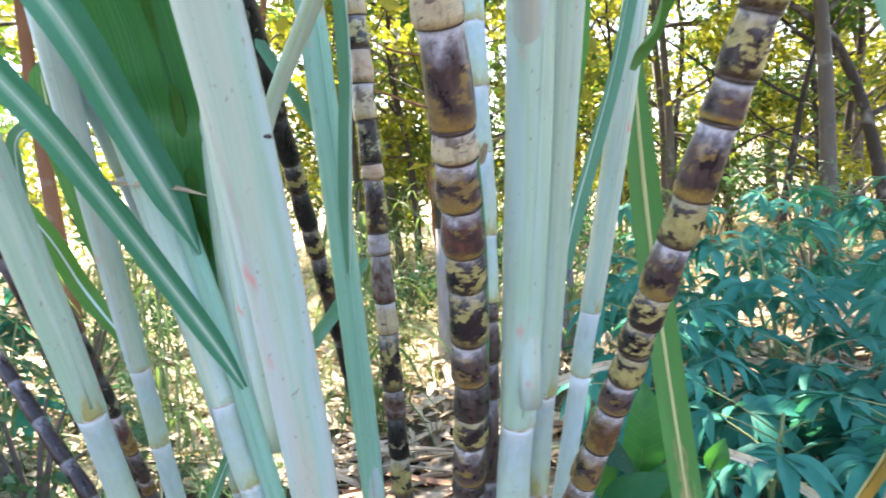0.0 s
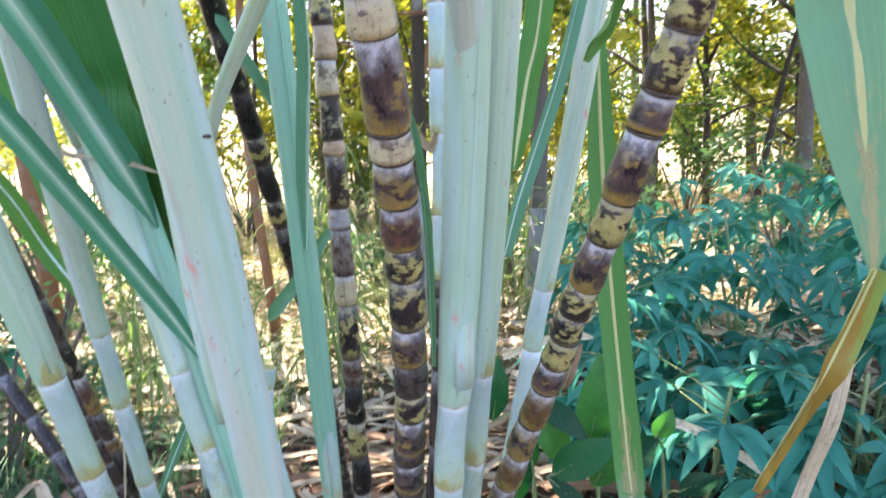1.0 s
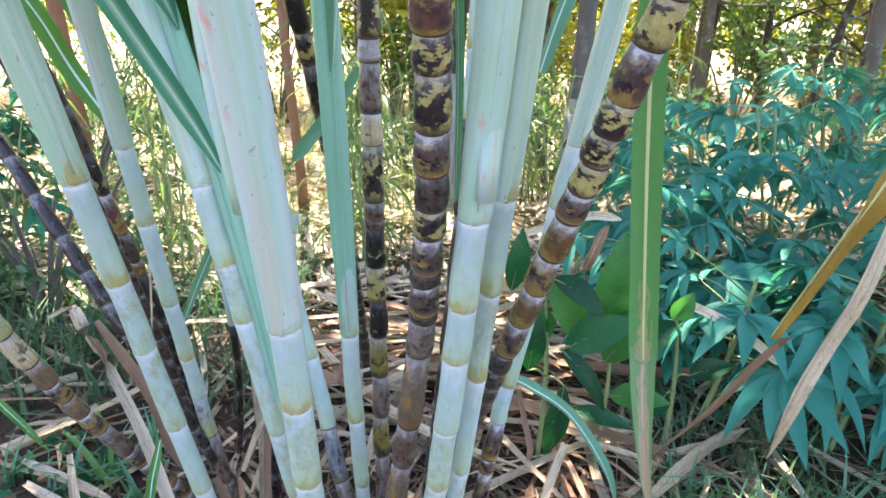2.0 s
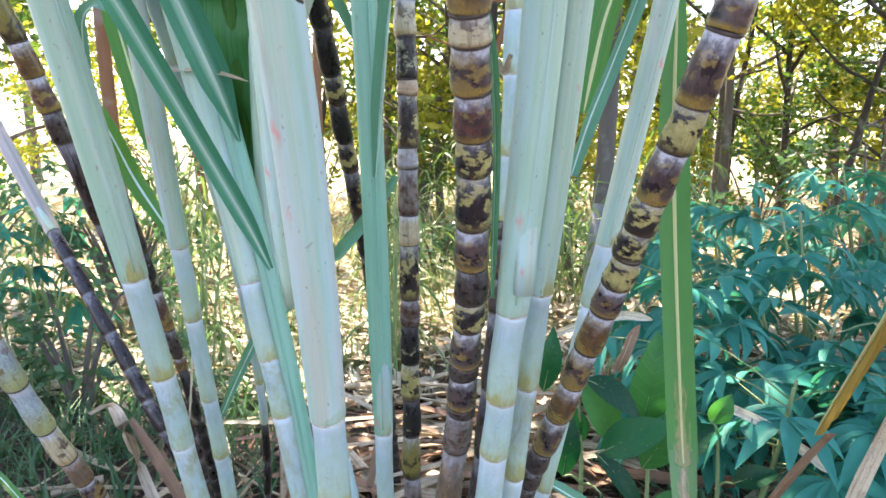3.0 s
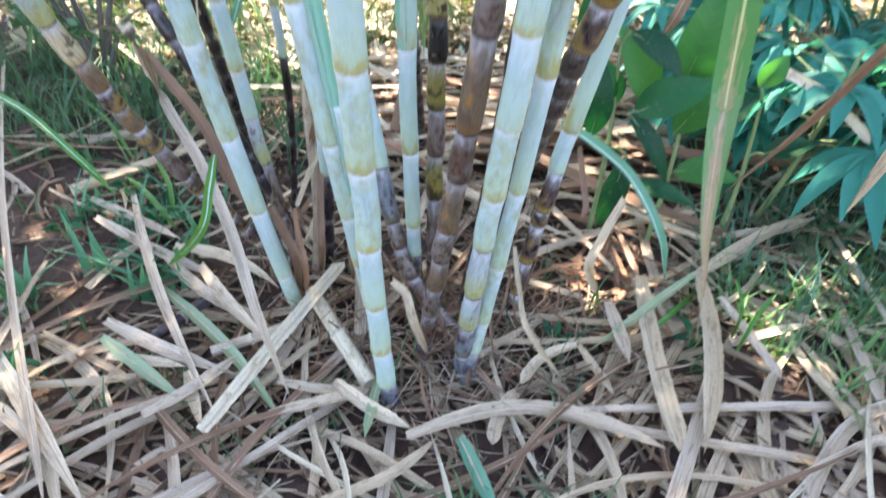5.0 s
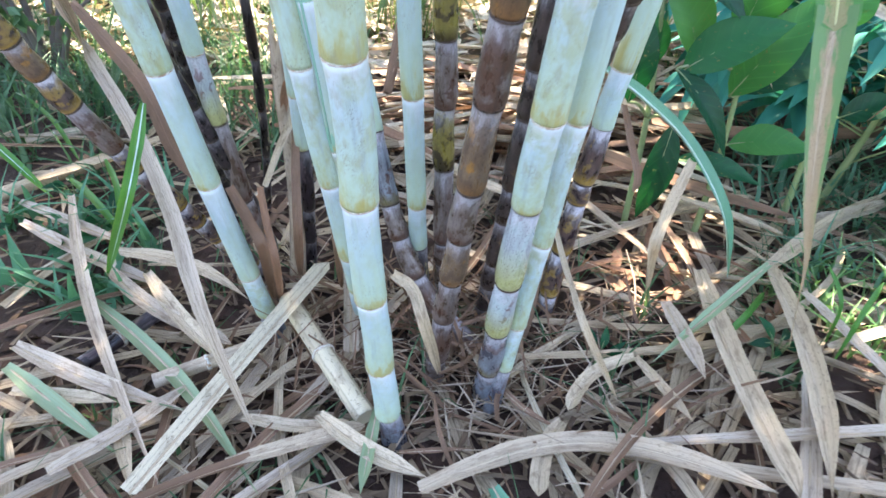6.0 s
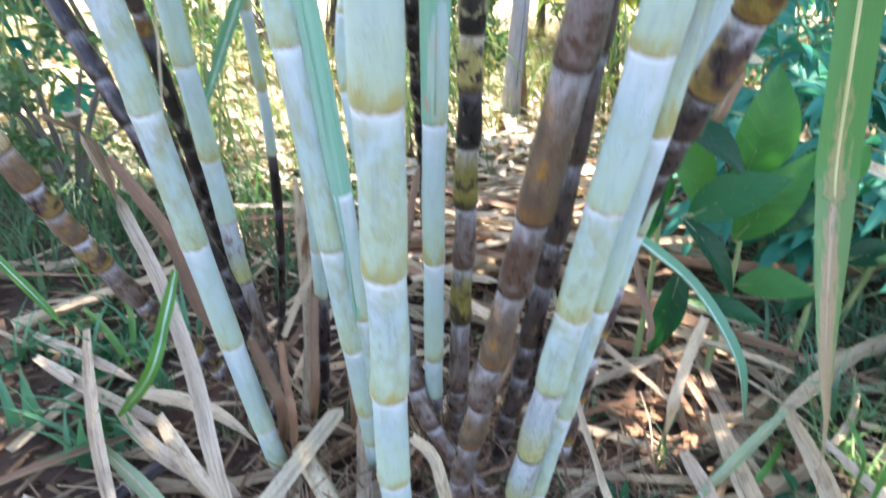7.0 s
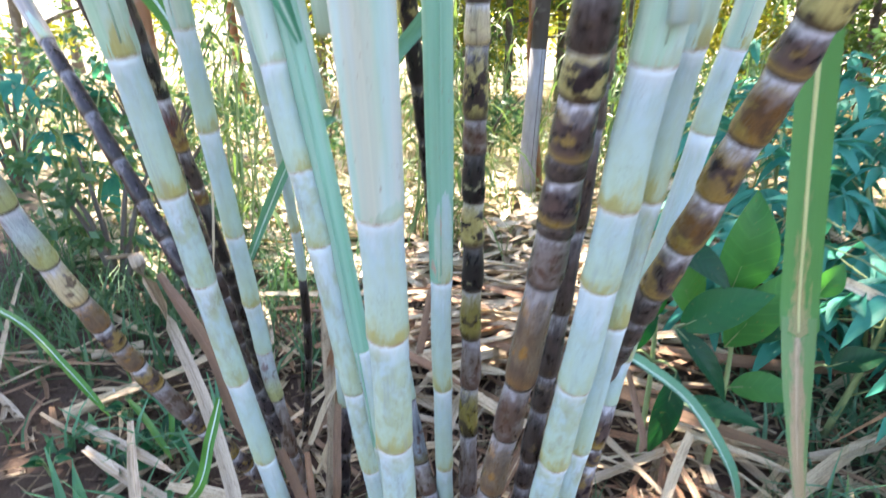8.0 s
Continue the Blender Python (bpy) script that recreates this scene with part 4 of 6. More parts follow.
loose_blade([(-0.733, 1.036, 0.496), (-0.653, 0.979, 0.452), (-0.552, 0.898, 0.402), (-0.493, 0.842, 0.333), (-0.438, 0.801, 0.294)], 0.024, (0.5, -0.8, 0.6), STRAW_BROWN, STRAW_BROWN, "dry brown cane leaf between the stalks", fold=0.4)
loose_blade([(-0.430, 0.701, 0.452), (-0.433, 0.671, 0.406), (-0.444, 0.632, 0.341), (-0.733, 0.915, 0.024)], 0.016, (0.4, -1, 0.4), BLADE_GREEN, RIB, "green cane blade standing in the litter", fold=0.5, foot=0.5)
for pts, w in (
    ([(-0.996, 1.217, 0.071), (-0.878, 1.119, 0.084), (-0.774, 1.048, 0.040)], 0.016), ([(-0.955, 1.297, 0.088), (-0.837, 1.154, 0.096), (-0.818, 1.110, 0.033)], 0.014),
    ([(-1.431, 1.649, 0.113), (-1.209, 1.476, 0.104), (-1.062, 1.346, 0.052)], 0.012), ([(0.374, 0.870, 0.050), (0.415, 0.908, 0.071), (0.490, 1.031, 0.037)], 0.012),
    ([(0.548, 0.902, 0.032), (0.544, 0.900, 0.113), (0.530, 0.945, 0.156)], 0.010), ([(0.549, 0.863, 0.030), (0.565, 0.873, 0.113), (0.610, 0.925, 0.144)], 0.010),
):
    loose_blade(pts, w, (0.2, -0.5, 1), BLADE_GREEN, BLADE_GREEN, "fresh green blade lying over the litter", fold=0.5, foot=0.5)
loose_blade([(-1.263, 2.150, 0.199), (-1.111, 2.131, 0.206), (-0.978, 2.205, 0.181)], 0.018, (0.2, -0.6, 1), GOLDEN, RIB_OLD, "yellowed cane leaf lying behind the stalks", fold=0.4)
loose_blade([(-1.607, 1.402, 0.239), (-1.322, 1.282, 0.222), (-1.150, 1.213, 0.144), (-1.018, 1.176, 0.039)], 0.022, (0.3, -0.6, 1), BLADE_GREEN, RIB, "green cane blade fallen over the soil", fold=0.5, foot=0.6)
for pts, w, m in (
    ([(-0.396, 0.806, 0.294), (-0.361, 0.776, 0.259), (-0.331, 0.747, 0.225), (-0.408, 0.917, 0.004)], 0.018, STRAW_BROWN),
    ([(-0.362, 0.849, 0.276), (-0.350, 0.904, 0.325), (-0.338, 0.937, 0.358), (-0.345, 0.980, 0.388)], 0.012, STRAW),
    ([(-0.198, 1.077, 0.413), (-0.206, 1.026, 0.372), (-0.201, 1.097, 0.444), (-0.199, 1.144, 0.479)], 0.014, STRAW_BROWN),
    ([(-0.344, 0.793, 0.304), (-0.330, 0.767, 0.258), (-0.309, 0.732, 0.218), (-0.381, 0.889, 0.003)], 0.012, STRAW_RED),
    ([(-0.340, 0.944, 0.328), (-0.326, 0.886, 0.271), (-0.306, 0.817, 0.213), (-0.374, 0.973, 0.007)], 0.015, STRAW_BROWN),
    ([(-0.289, 0.919, 0.276), (-0.266, 0.867, 0.226), (-0.244, 0.809, 0.193), (-0.293, 0.966, 0.006)], 0.012, STRAW_BROWN),
    ([(-0.130, 0.678, 0.253), (-0.101, 0.645, 0.255), (-0.080, 0.610, 0.226), (-0.078, 0.763, 0.000)], 0.016, STRAW),
    ([(0.071, 0.779, 0.284), (0.085, 0.679, 0.272), (0.107, 0.597, 0.249), (0.193, 0.731, 0.019)], 0.010, STRAW),
    ([(0.180, 1.036, 0.371), (0.192, 0.984, 0.327), (0.202, 0.942, 0.291), (0.198, 0.929, 0.269)], 0.014, STRAW_BROWN),
    ([(0.263, 0.894, 0.342), (0.228, 0.835, 0.291), (0.208, 0.792, 0.243), (0.280, 1.025, 0.009)], 0.020, STRAW),
):
    loose_blade(pts, w, (0.3, -1, 0.5), m, m, "withered cane sheath hanging among the stalks", fold=0.6, foot=0.8)


def rolled_sheath(foot, top, radius, seed):
    """A dry sheath rolled into an open tube with a torn upper edge, standing on its foot."""
    rnd = random.Random(seed)
    foot, top = Vector(foot), Vector(top)
    root = thing("dry_sheath", "pinkish grey dry cane sheath rolled into a tube among the stalks", "dry sheath", "", foot)
    bm = bmesh.new()
    us = [i / 11 for i in range(12)]
    way = [(top - foot) * u + Vector((0.006 * math.sin(5 * u), 0.004 * math.cos(4 * u), 0)) for u in us]
    rings = tube_into(bm, way, [radius * (1.0 + 0.16 * math.sin(7 * u + 1) - 0.25 * u) for u in us], 14, caps=False, square=0.7)
    for v in rings[-1]:
        v.co += Vector((0, 0, rnd.uniform(-0.035, 0.03)))
    part("roll", bm, STRAW_GREY, root)
    leaf_parts(root, [way[8], way[9] + Vector((0.010, -0.012, 0.0)), way[10] + Vector((0.020, -0.016, -0.03)), way[9] + Vector((0.022, -0.024, -0.10))], 0.014, (0.4, -1, 0.2), STRAW_RED, STRAW_RED, "torn reddish flap", name="flap", fold=0.6, foot=0.7, tip=0.5)
    return root


rolled_sheath((-0.388, 0.985, 0.0), (-0.358, 0.980, 0.47), 0.0145, 91)


loose_blade([(-0.405, 0.716, 0.815), (-0.409, 0.712, 0.770), (-0.421, 0.722, 0.700), (-0.438, 0.738, 0.628)], 0.0035, (0.2, -1, 0.3), STRAW_PALE, None, "thin pale dry fibre hanging beside a stalk", fold=0.5, foot=0.8)
loose_blade([(0.215, 1.420, 0.605), (0.300, 1.410, 0.640), (0.380, 1.400, 0.662), (0.450, 1.395, 0.655)], 0.024, (0.1, -1, 0.5), STRAW_PALE, None, "pale dry cane leaf caught between the plants", fold=0.6, foot=0.8, tip=0.8)
loose_blade([(0.365, 1.390, 0.520), (0.378, 1.380, 0.560), (0.398, 1.390, 0.612), (0.420, 1.400, 0.640)], 0.030, (0.3, -1, 0.2), STRAW_RED, None, "rosy dry leaf scrap caught in the plants", fold=0.5, foot=0.5, tip=0.6)
loose_blade([(0.590, 1.215, 0.500), (0.660, 1.200, 0.470), (0.730, 1.190, 0.425), (0.800, 1.190, 0.370)], 0.026, (0.1, -1, 0.6), STRAW_PALE, None, "broken pale dry stem leaning in the leaves", fold=0.7, foot=0.9, tip=0.85)


# ---- dry litter lying round the clump ----
def on_ground(a, b, lift=0.02, sag=0.0, bend=0.0, count=5):
    """Points from a to b lying over the ground, bent sideways by bend."""
    a, b = Vector(a), Vector(b)
    side = Vector((b.y - a.y, a.x - b.x, 0)).normalized()
    out = []
    for i in range(count):
        u = i / (count - 1)
        q = a.lerp(b, u) + side * bend * math.sin(math.pi * u)
        out.append(Vector((q.x, q.y, max(q.z + sag * math.sin(math.pi * u), ground_z(q.x, q.y) + lift * 0.4))))
    return out


def litter(pts, width, material, label, fold=0.3, facing=(0, -0.3, 1), **more):
    root = thing("dry_leaf", label, "dry leaf", "dry litter round the clump", pts[0])
    leaf_parts(root, [Vector(p) - Vector(pts[0]) for p in pts], width, facing, material, STRAW, fold=fold, **more)
    return root


litter(on_ground((-0.403, 0.450, 0.071), (-0.291, 0.901, 0.112)), 0.032, STRAW_PALE, "stiff pale straw cane leaf lying across the litter", fold=0.5, foot=0.8, tip=0.97)
litter(on_ground((-0.073, 0.516, 0.050), (0.364, 0.571, 0.048), bend=-0.075, count=7), 0.030, STRAW_GREY, "curved grey-brown dry cane leaf in front of the clump", fold=0.45, foot=0.6)
for (a, b, w, bend, m) in (
    ((-0.917, 1.113, 0.085), (-0.379, 0.471, 0.051), 0.024, 0.02, STRAW_GREY),
    ((-0.702, 0.921, 0.084), (-0.428, 0.857, 0.052), 0.030, -0.03, STRAW),
    ((-0.708, 0.897, 0.063), (-0.414, 0.751, 0.040), 0.028, 0.02, STRAW_GREY),
    ((-0.679, 0.802, 0.062), (-0.269, 0.491, 0.040), 0.026, -0.02, BLADE_SAGE),
    ((-0.704, 0.634, 0.062), (-0.468, 0.522, 0.041), 0.026, 0.0, BLADE_SAGE),
    ((-0.674, 0.599, 0.051), (-0.513, 0.600, 0.051), 0.022, 0.0, STRAW),
    ((-0.321, 0.521, 0.050), (-0.161, 0.606, 0.050), 0.022, 0.0, STRAW_GREY),
    ((-0.337, 0.607, 0.040), (-0.178, 0.613, 0.040), 0.020, 0.01, STRAW),
    ((-0.507, 0.590, 0.051), (-0.415, 0.465, 0.051), 0.022, 0.0, STRAW),
    ((-1.040, 1.108, 0.064), (-0.730, 0.997, 0.048), 0.024, 0.0, STRAW_GREY),
    ((-1.088, 1.173, 0.069), (-0.871, 1.465, 0.092), 0.024, 0.02, STRAW),
    ((0.498, 1.073, 0.058), (0.849, 1.372, 0.109), 0.034, -0.01, STRAW),
    ((0.587, 1.234, 0.079), (0.835, 1.339, 0.101), 0.030, 0.02, STRAW_GREY),
    ((0.753, 1.520, 0.088), (1.030, 1.722, 0.130), 0.030, 0.0, STRAW_PALE),
    ((0.354, 1.272, 0.053), (0.536, 1.326, 0.086), 0.022, 0.0, STRAW),
    ((0.366, 1.040, 0.067), (0.388, 0.567, 0.048), 0.040, 0.01, STRAW),
    ((0.500, 1.060, 0.067), (0.427, 0.572, 0.048), 0.040, -0.02, STRAW),
    ((0.283, 0.920, 0.072), (0.321, 0.764, 0.049), 0.030, 0.0, STRAW_GREY),
    ((0.218, 0.787, 0.060), (0.113, 0.672, 0.049), 0.022, 0.02, STRAW),
    ((0.104, 0.650, 0.049), (0.072, 0.534, 0.039), 0.026, 0.01, STRAW),
    ((0.528, 0.983, 0.074), (0.609, 0.778, 0.047), 0.022, 0.0, STRAW_GREY),
    ((0.534, 0.865, 0.050), (0.702, 0.937, 0.066), 0.020, 0.0, STRAW),
    ((0.475, 1.017, 0.105), (0.246, 0.789, 0.050), 0.020, 0.0, BLADE_SAGE),
    ((0.222, 0.798, 0.050), (0.289, 0.683, 0.039), 0.018, 0.0, STRAW),
    ((-0.149, 0.627, 0.060), (-0.143, 0.500, 0.050), 0.018, 0.0, BLADE_SAGE),
    ((0.349, 1.213, 0.127), (0.579, 1.197, 0.066), 0.020, 0.0, STRAW),
    ((0.013, 0.722, 0.039), (0.112, 0.641, 0.039), 0.010, 0.01, STRAW_BROWN),
    ((-0.110, 0.576, 0.040), (-0.012, 0.597, 0.039), 0.008, 0.0, STRAW_BROWN),
    ((-1.548, 2.043, 0.181), (-1.234, 1.808, 0.144), 0.022, 0.0, STRAW_GREY),
    ((-1.836, 1.828, 0.141), (-0.584, 0.295, 0.040), 0.018, 0.03, STRAW_GREY),
    ((0.016, 0.524, 0.059), (0.103, 0.375, 0.050), 0.026, 0.0, BLADE),
    ((-0.889, 0.573, 0.050), (-0.520, 0.304, 0.040), 0.032, 0.0, STRAW),
    ((-0.182, 0.373, 0.050), (-0.023, 0.533, 0.039), 0.020, 0.02, STRAW),
    ((-0.978, 1.031, 0.060), (-0.568, 0.867, 0.048), 0.028, 0.01, STRAW_GREY),
    ((-0.632, 0.896, 0.060), (-0.362, 0.675, 0.048), 0.028, 0.01, STRAW),
    ((-0.726, 0.680, 0.060), (-0.401, 0.597, 0.048), 0.030, 0.01, STRAW_GREY),
    ((-0.226, 0.608, 0.060), (-0.068, 0.537, 0.048), 0.026, 0.01, STRAW),
    ((-0.524, 0.471, 0.060), (-0.429, 0.656, 0.048), 0.026, 0.01, STRAW_GREY),
):
    label = "faded sage-green cane leaf in the litter" if m in (BLADE_SAGE, BLADE) else "dry tan cane leaf on the ground"
    litter(on_ground(a, b, bend=bend), w, m, label, fold=random.uniform(0.3, 0.6), foot=0.6, tip=random.choice((0.45, 0.65, 0.90)), sharp=1.4, wave=0.08, seed=random.random() * 9)


def offcut(a, b, radius, material, label):
    """A cut length of cane lying in the litter, with its node rings and flat cut ends."""
    a, b = Vector(a), Vector(b)
    root = thing("cane_offcut", label, "cane piece", "cut cane pieces", a)
    bm = bmesh.new()
    us = (0, 0.01, 0.1, 0.48, 0.5, 0.52, 0.9, 0.99, 1)
    tube_into(bm, [(b - a) * u for u in us], [radius * s for s in (0.9, 1, 0.97, 0.97, 1.1, 0.97, 0.97, 1, 0.9)], 16)
    part("stem", bm, material, root)
    bm = bmesh.new()
    t = (b - a).normalized()
    tube_into(bm, [(b - a) * 0.5 - t * 0.003, (b - a) * 0.5 + t * 0.003], [radius * 1.13] * 2, 16)
    part("node_ring", bm, RING_PALE, root)


offcut((-0.338, 0.816, 0.091), (-0.165, 0.625, 0.045), 0.0160, STRAW_PALE, "weathered tan length of cut cane leaning on the litter")
offcut((-0.489, 0.650, 0.046), (-0.362, 0.741, 0.055), 0.0115, STRAW_GREY, "pale weathered length of cut cane on the litter")
offcut((-1.137, 1.159, 0.048), (-0.987, 1.345, 0.066), 0.016, STRAW, "thick tan length of cut cane half buried in the litter")
offcut((-1.252, 1.413, 0.069), (-1.140, 1.494, 0.076), 0.013, STRAW_GREY, "short grey length of cut cane on the soil")
offcut((-0.629, 0.682, 0.031), (-0.575, 0.811, 0.037), 0.013, VIOLET, "dark bluish length of cut cane on the soil")


def bare(x, y):
    """Trodden red soil beside the clump, almost free of litter."""
    return ((x + 1.03) / 0.46) ** 2 + ((y - 1.00) / 0.40) ** 2 < 1


# Loose litter: a dozen shapes, laid over the ground again and again.
def scatter_litter(count, where, seed):
    rnd = random.Random(seed)
    shapes = []
    for i in range(14):
        length = rnd.uniform(0.35, 0.95)
        bend, lift, turns = rnd.uniform(-0.2, 0.2), rnd.uniform(0.0, 0.045), rnd.choice((1, 1, 2))
        pts = [((u - 0.5) * length, bend * math.sin(math.pi * u) * length, lift * math.sin(math.pi * u * turns)) for u in (0, 0.25, 0.5, 0.75, 1)]
        shape = dict(width=rnd.uniform(0.009, 0.028), facing=(0, 0, 1), fold=rnd.uniform(0.05, 0.6), count=18, foot=rnd.choice((0.25, 0.5, 0.9)), tip=rnd.choice((0.25, 0.45, 0.7)), sharp=1.5)
        pair = []
        for rib in (False, True):
            bm = bmesh.new()
            blade_into(bm, pts, rib=rib, wave=0.12, seed=i, **shape)
            me = bpy.data.meshes.new("midrib" if rib else "dry_leaf")
            bm.to_mesh(me)
            bm.free()
            me.materials.append(STRAW if rib else (STRAW, STRAW_GREY, STRAW, STRAW_PALE, STRAW_BROWN, STRAW, STRAW_GREY)[i % 7])
            pair.append(me)
        shapes.append(pair)
    for i in range(count):
        x, y = where(rnd)
        place = pose(x, y, ground_z(x, y) + rnd.uniform(-0.004, 0.018), rnd.uniform(-14, 14), rnd.uniform(-5, 5), rnd.uniform(0, 360))
        if bare(x, y) and i % 4:
            continue
        ob = new("dry_leaf", shapes[i % 14][0])
        ob.matrix_world = place
        new("midrib", shapes[i % 14][1]).parent = ob
        tagged(ob, "dry brown cane leaf on the soil" if i % 7 == 4 else "dry tan cane leaf on the ground", "dry leaf", "dry litter round the clump")


def near_clump(rnd):
    while True:
        x, y = rnd.uniform(-1.5, 1.7), rnd.uniform(-0.7, 1.5)
        edge = 1.1 - 0.3 * abs(x) - max(0.0, abs(x - 0.1) - 1.0) * 1.3 - max(0.0, 0.05 - y) * 1.2 + 0.25 * noise.noise((x * 2, y * 2, 1.0))
        foot = ((x + 0.02) / 0.42) ** 2 + ((y - 0.90) / 0.34) ** 2 < 1
        if foot and rnd.random() < 0.8:
            continue
        if rnd.random() < (0.3 if x < -0.4 and y > 0.6 else edge):
            return x, y


scatter_litter(285, near_clump, 3)


def thatch(name, label, count, where, seed, lift, material, length=(0.2, 0.6), width=(0.010, 0.03), tilt=0.12, swing=3.14):
    """Dry blades matted into one layer."""
    rnd = random.Random(seed)
    bm = bmesh.new()
    for i in range(count):
        x, y = where(rnd)
        a, l, t = rnd.uniform(-swing, swing), rnd.uniform(*length), rnd.uniform(-tilt, tilt)
        z = ground_z(x, y) + rnd.uniform(*lift)
        d, s = Vector((math.cos(a), math.sin(a), t)), Vector((-math.sin(a), math.cos(a), 0))
        b = rnd.uniform(-0.12, 0.12) * l
        c = Vector((x, y, z))
        w, facing, fold = rnd.uniform(*width), (rnd.uniform(-0.4, 0.4), rnd.uniform(-0.4, 0.4), 1), rnd.uniform(0.1, 0.7)
        if bare(x, y) and i % 4:
            continue
        blade_into(bm, [c - d * l / 2, c - d * l * 0.17 + s * b, c + d * l * 0.17 + s * b, c + d * l / 2], w, facing, fold=fold, count=8, foot=0.7, tip=0.6, wave=0.12, seed=i)
    return tagged(part(name, bm, material), label, "litter", kind="stuff")


thatch("leaf_litter", "matted tan cane leaves under the clump", 150, near_clump, 21, (-0.02, 0.006), STRAW, (0.3, 0.8), (0.012, 0.032))
thatch("leaf_litter", "matted grey cane leaves under the clump", 110, near_clump, 22, (-0.02, 0.006), STRAW_GREY, (0.3, 0.8), (0.012, 0.03))
thatch("leaf_litter", "dark rotting cane leaves on the soil", 160, near_clump, 23, (-0.015, 0.004), STRAW_BROWN, width=(0.006, 0.018))
thatch("leaf_pile", "pile of dry cane leaves behind the clump", 70, lambda r: (r.gauss(0.04, 0.24), r.gauss(1.70, 0.19)), 24, (0.0, 0.13), STRAW, (0.3, 0.75), (0.02, 0.045), 0.22, 0.9)
thatch("leaf_pile", "brown dry leaves in the pile behind the clump", 30, lambda r: (r.gauss(0.0, 0.24), r.gauss(1.70, 0.19)), 26, (0.0, 0.13), STRAW_BROWN, (0.3, 0.7), (0.02, 0.045), 0.22, 0.9)
thatch("leaf_pile", "reddish dry leaves in the pile behind the clump", 26, lambda r: (r.gauss(0.05, 0.22), r.gauss(1.66, 0.19)), 28, (0.0, 0.14), STRAW_RED, (0.25, 0.6), (0.02, 0.04), 0.22, 0.9)
thatch("leaf_litter", "reddish broken leaves in a fleck of sun", 40, lambda r: (r.gauss(0.32, 0.12), r.gauss(1.08, 0.09)), 29, (0.0, 0.03), STRAW_RED, (0.05, 0.18), (0.008, 0.024), 0.5)
thatch("leaf_litter", "dry leaves over the soil behind the clump", 55, lambda r: (r.uniform(-1.3, 0.4), r.uniform(1.1, 2.3)), 30, (0.0, 0.02), STRAW, (0.15, 0.5), (0.008, 0.026))
thatch("sheath_shreds", "brown rotting sheath shreds between the stalk feet", 310, lambda r: (r.gauss(-0.08, 0.17), r.gauss(0.86, 0.10)), 33, (0.0, 0.06), STRAW_BROWN, (0.03, 0.16), (0.003, 0.009), 1.4)
thatch("sheath_shreds", "thin grey fibres between the stalk feet", 310, lambda r: (r.gauss(-0.06, 0.18), r.gauss(0.80, 0.12)), 34, (0.0, 0.04), STRAW_GREY, (0.04, 0.2), (0.0012, 0.0035), 0.7)
thatch("leaf_litter", "scattered dry leaves on bare soil", 90, lambda r: (r.uniform(-1.6, -0.5), r.uniform(0.6, 2.0)), 25, (-0.004, 0.015), STRAW_BROWN, (0.08, 0.35), (0.006, 0.02))


def crumbs():
    """Small broken straw, twigs and husk bits over the soil."""
    rnd = random.Random(11)
    verts, faces = [], []
    for _ in range(5200):
        x, y = rnd.gauss(0, 0.75), rnd.uniform(-0.1, 2.2)
        a, l, w = rnd.uniform(0, 6.28), rnd.uniform(0.012, 0.09), rnd.uniform(0.0012, 0.005)
        z = rough_ground(x, y) + rnd.uniform(0.002, 0.022)
        d, s, t = (math.cos(a) * l / 2, math.sin(a) * l / 2), (-math.sin(a) * w, math.cos(a) * w), rnd.uniform(-0.35, 0.35) * l
        k = len(verts)
        verts += [(x - d[0] - s[0], y - d[1] - s[1], z - t / 2), (x + d[0] - s[0], y + d[1] - s[1], z + t / 2), (x + d[0] + s[0], y + d[1] + s[1], z + t / 2), (x - d[0] + s[0], y - d[1] + s[1], z - t / 2), (x, y, z + w * 1.5)]
        faces += [(k, k + 1, k + 4), (k + 1, k + 2, k + 4), (k + 2, k + 3, k + 4), (k + 3, k, k + 4)]
    me = bpy.data.meshes.new("husk_litter")
    me.from_pydata(verts, [], faces)
    me.materials.append(plain_leaf("husk_bits", (0.30, 0.22, 0.14), (0.10, 0.06, 0.04), 0.05, 0.8))
    tagged(new("husk_litter", me), "broken straw and husk bits over the soil", "litter", kind="stuff")


crumbs()


def clods():
    """Lumps of bare soil and grit."""
    rnd = random.Random(41)
    verts, faces = [], []
    for _ in range(2600):
        x, y = (rnd.uniform(-1.9, -0.3), rnd.uniform(0.3, 2.4)) if rnd.random() < 0.6 else (rnd.gauss(0, 0.5), rnd.uniform(0.2, 1.6))
        r = 0.003 + 0.015 * rnd.random() ** 3
        z, k = rough_ground(x, y) + r * 0.2, len(verts)
        for dx, dy, dz in ((1, 0, 0), (0.3, 1, 0), (-0.9, 0.4, 0.1), (-0.5, -0.9, 0), (0.5, -0.7, 0.2), (0.1, 0.1, 0.8), (0, 0, -0.6)):
            verts.append((x + r * dx * rnd.uniform(0.7, 1.3), y + r * dy * rnd.uniform(0.7, 1.3), z + r * dz * rnd.uniform(0.7, 1.3)))
        for i in range(5):
            j = (i + 1) % 5
            faces += [(k + i, k + j, k + 5), (k + j, k + i, k + 6)]
    me = bpy.data.meshes.new("soil_clods")
    me.from_pydata(verts, [], faces)
    me.materials.append(SOIL)
    tagged(new("soil_clods", me), "small clods and grit of reddish soil", "soil", kind="stuff")


clods()


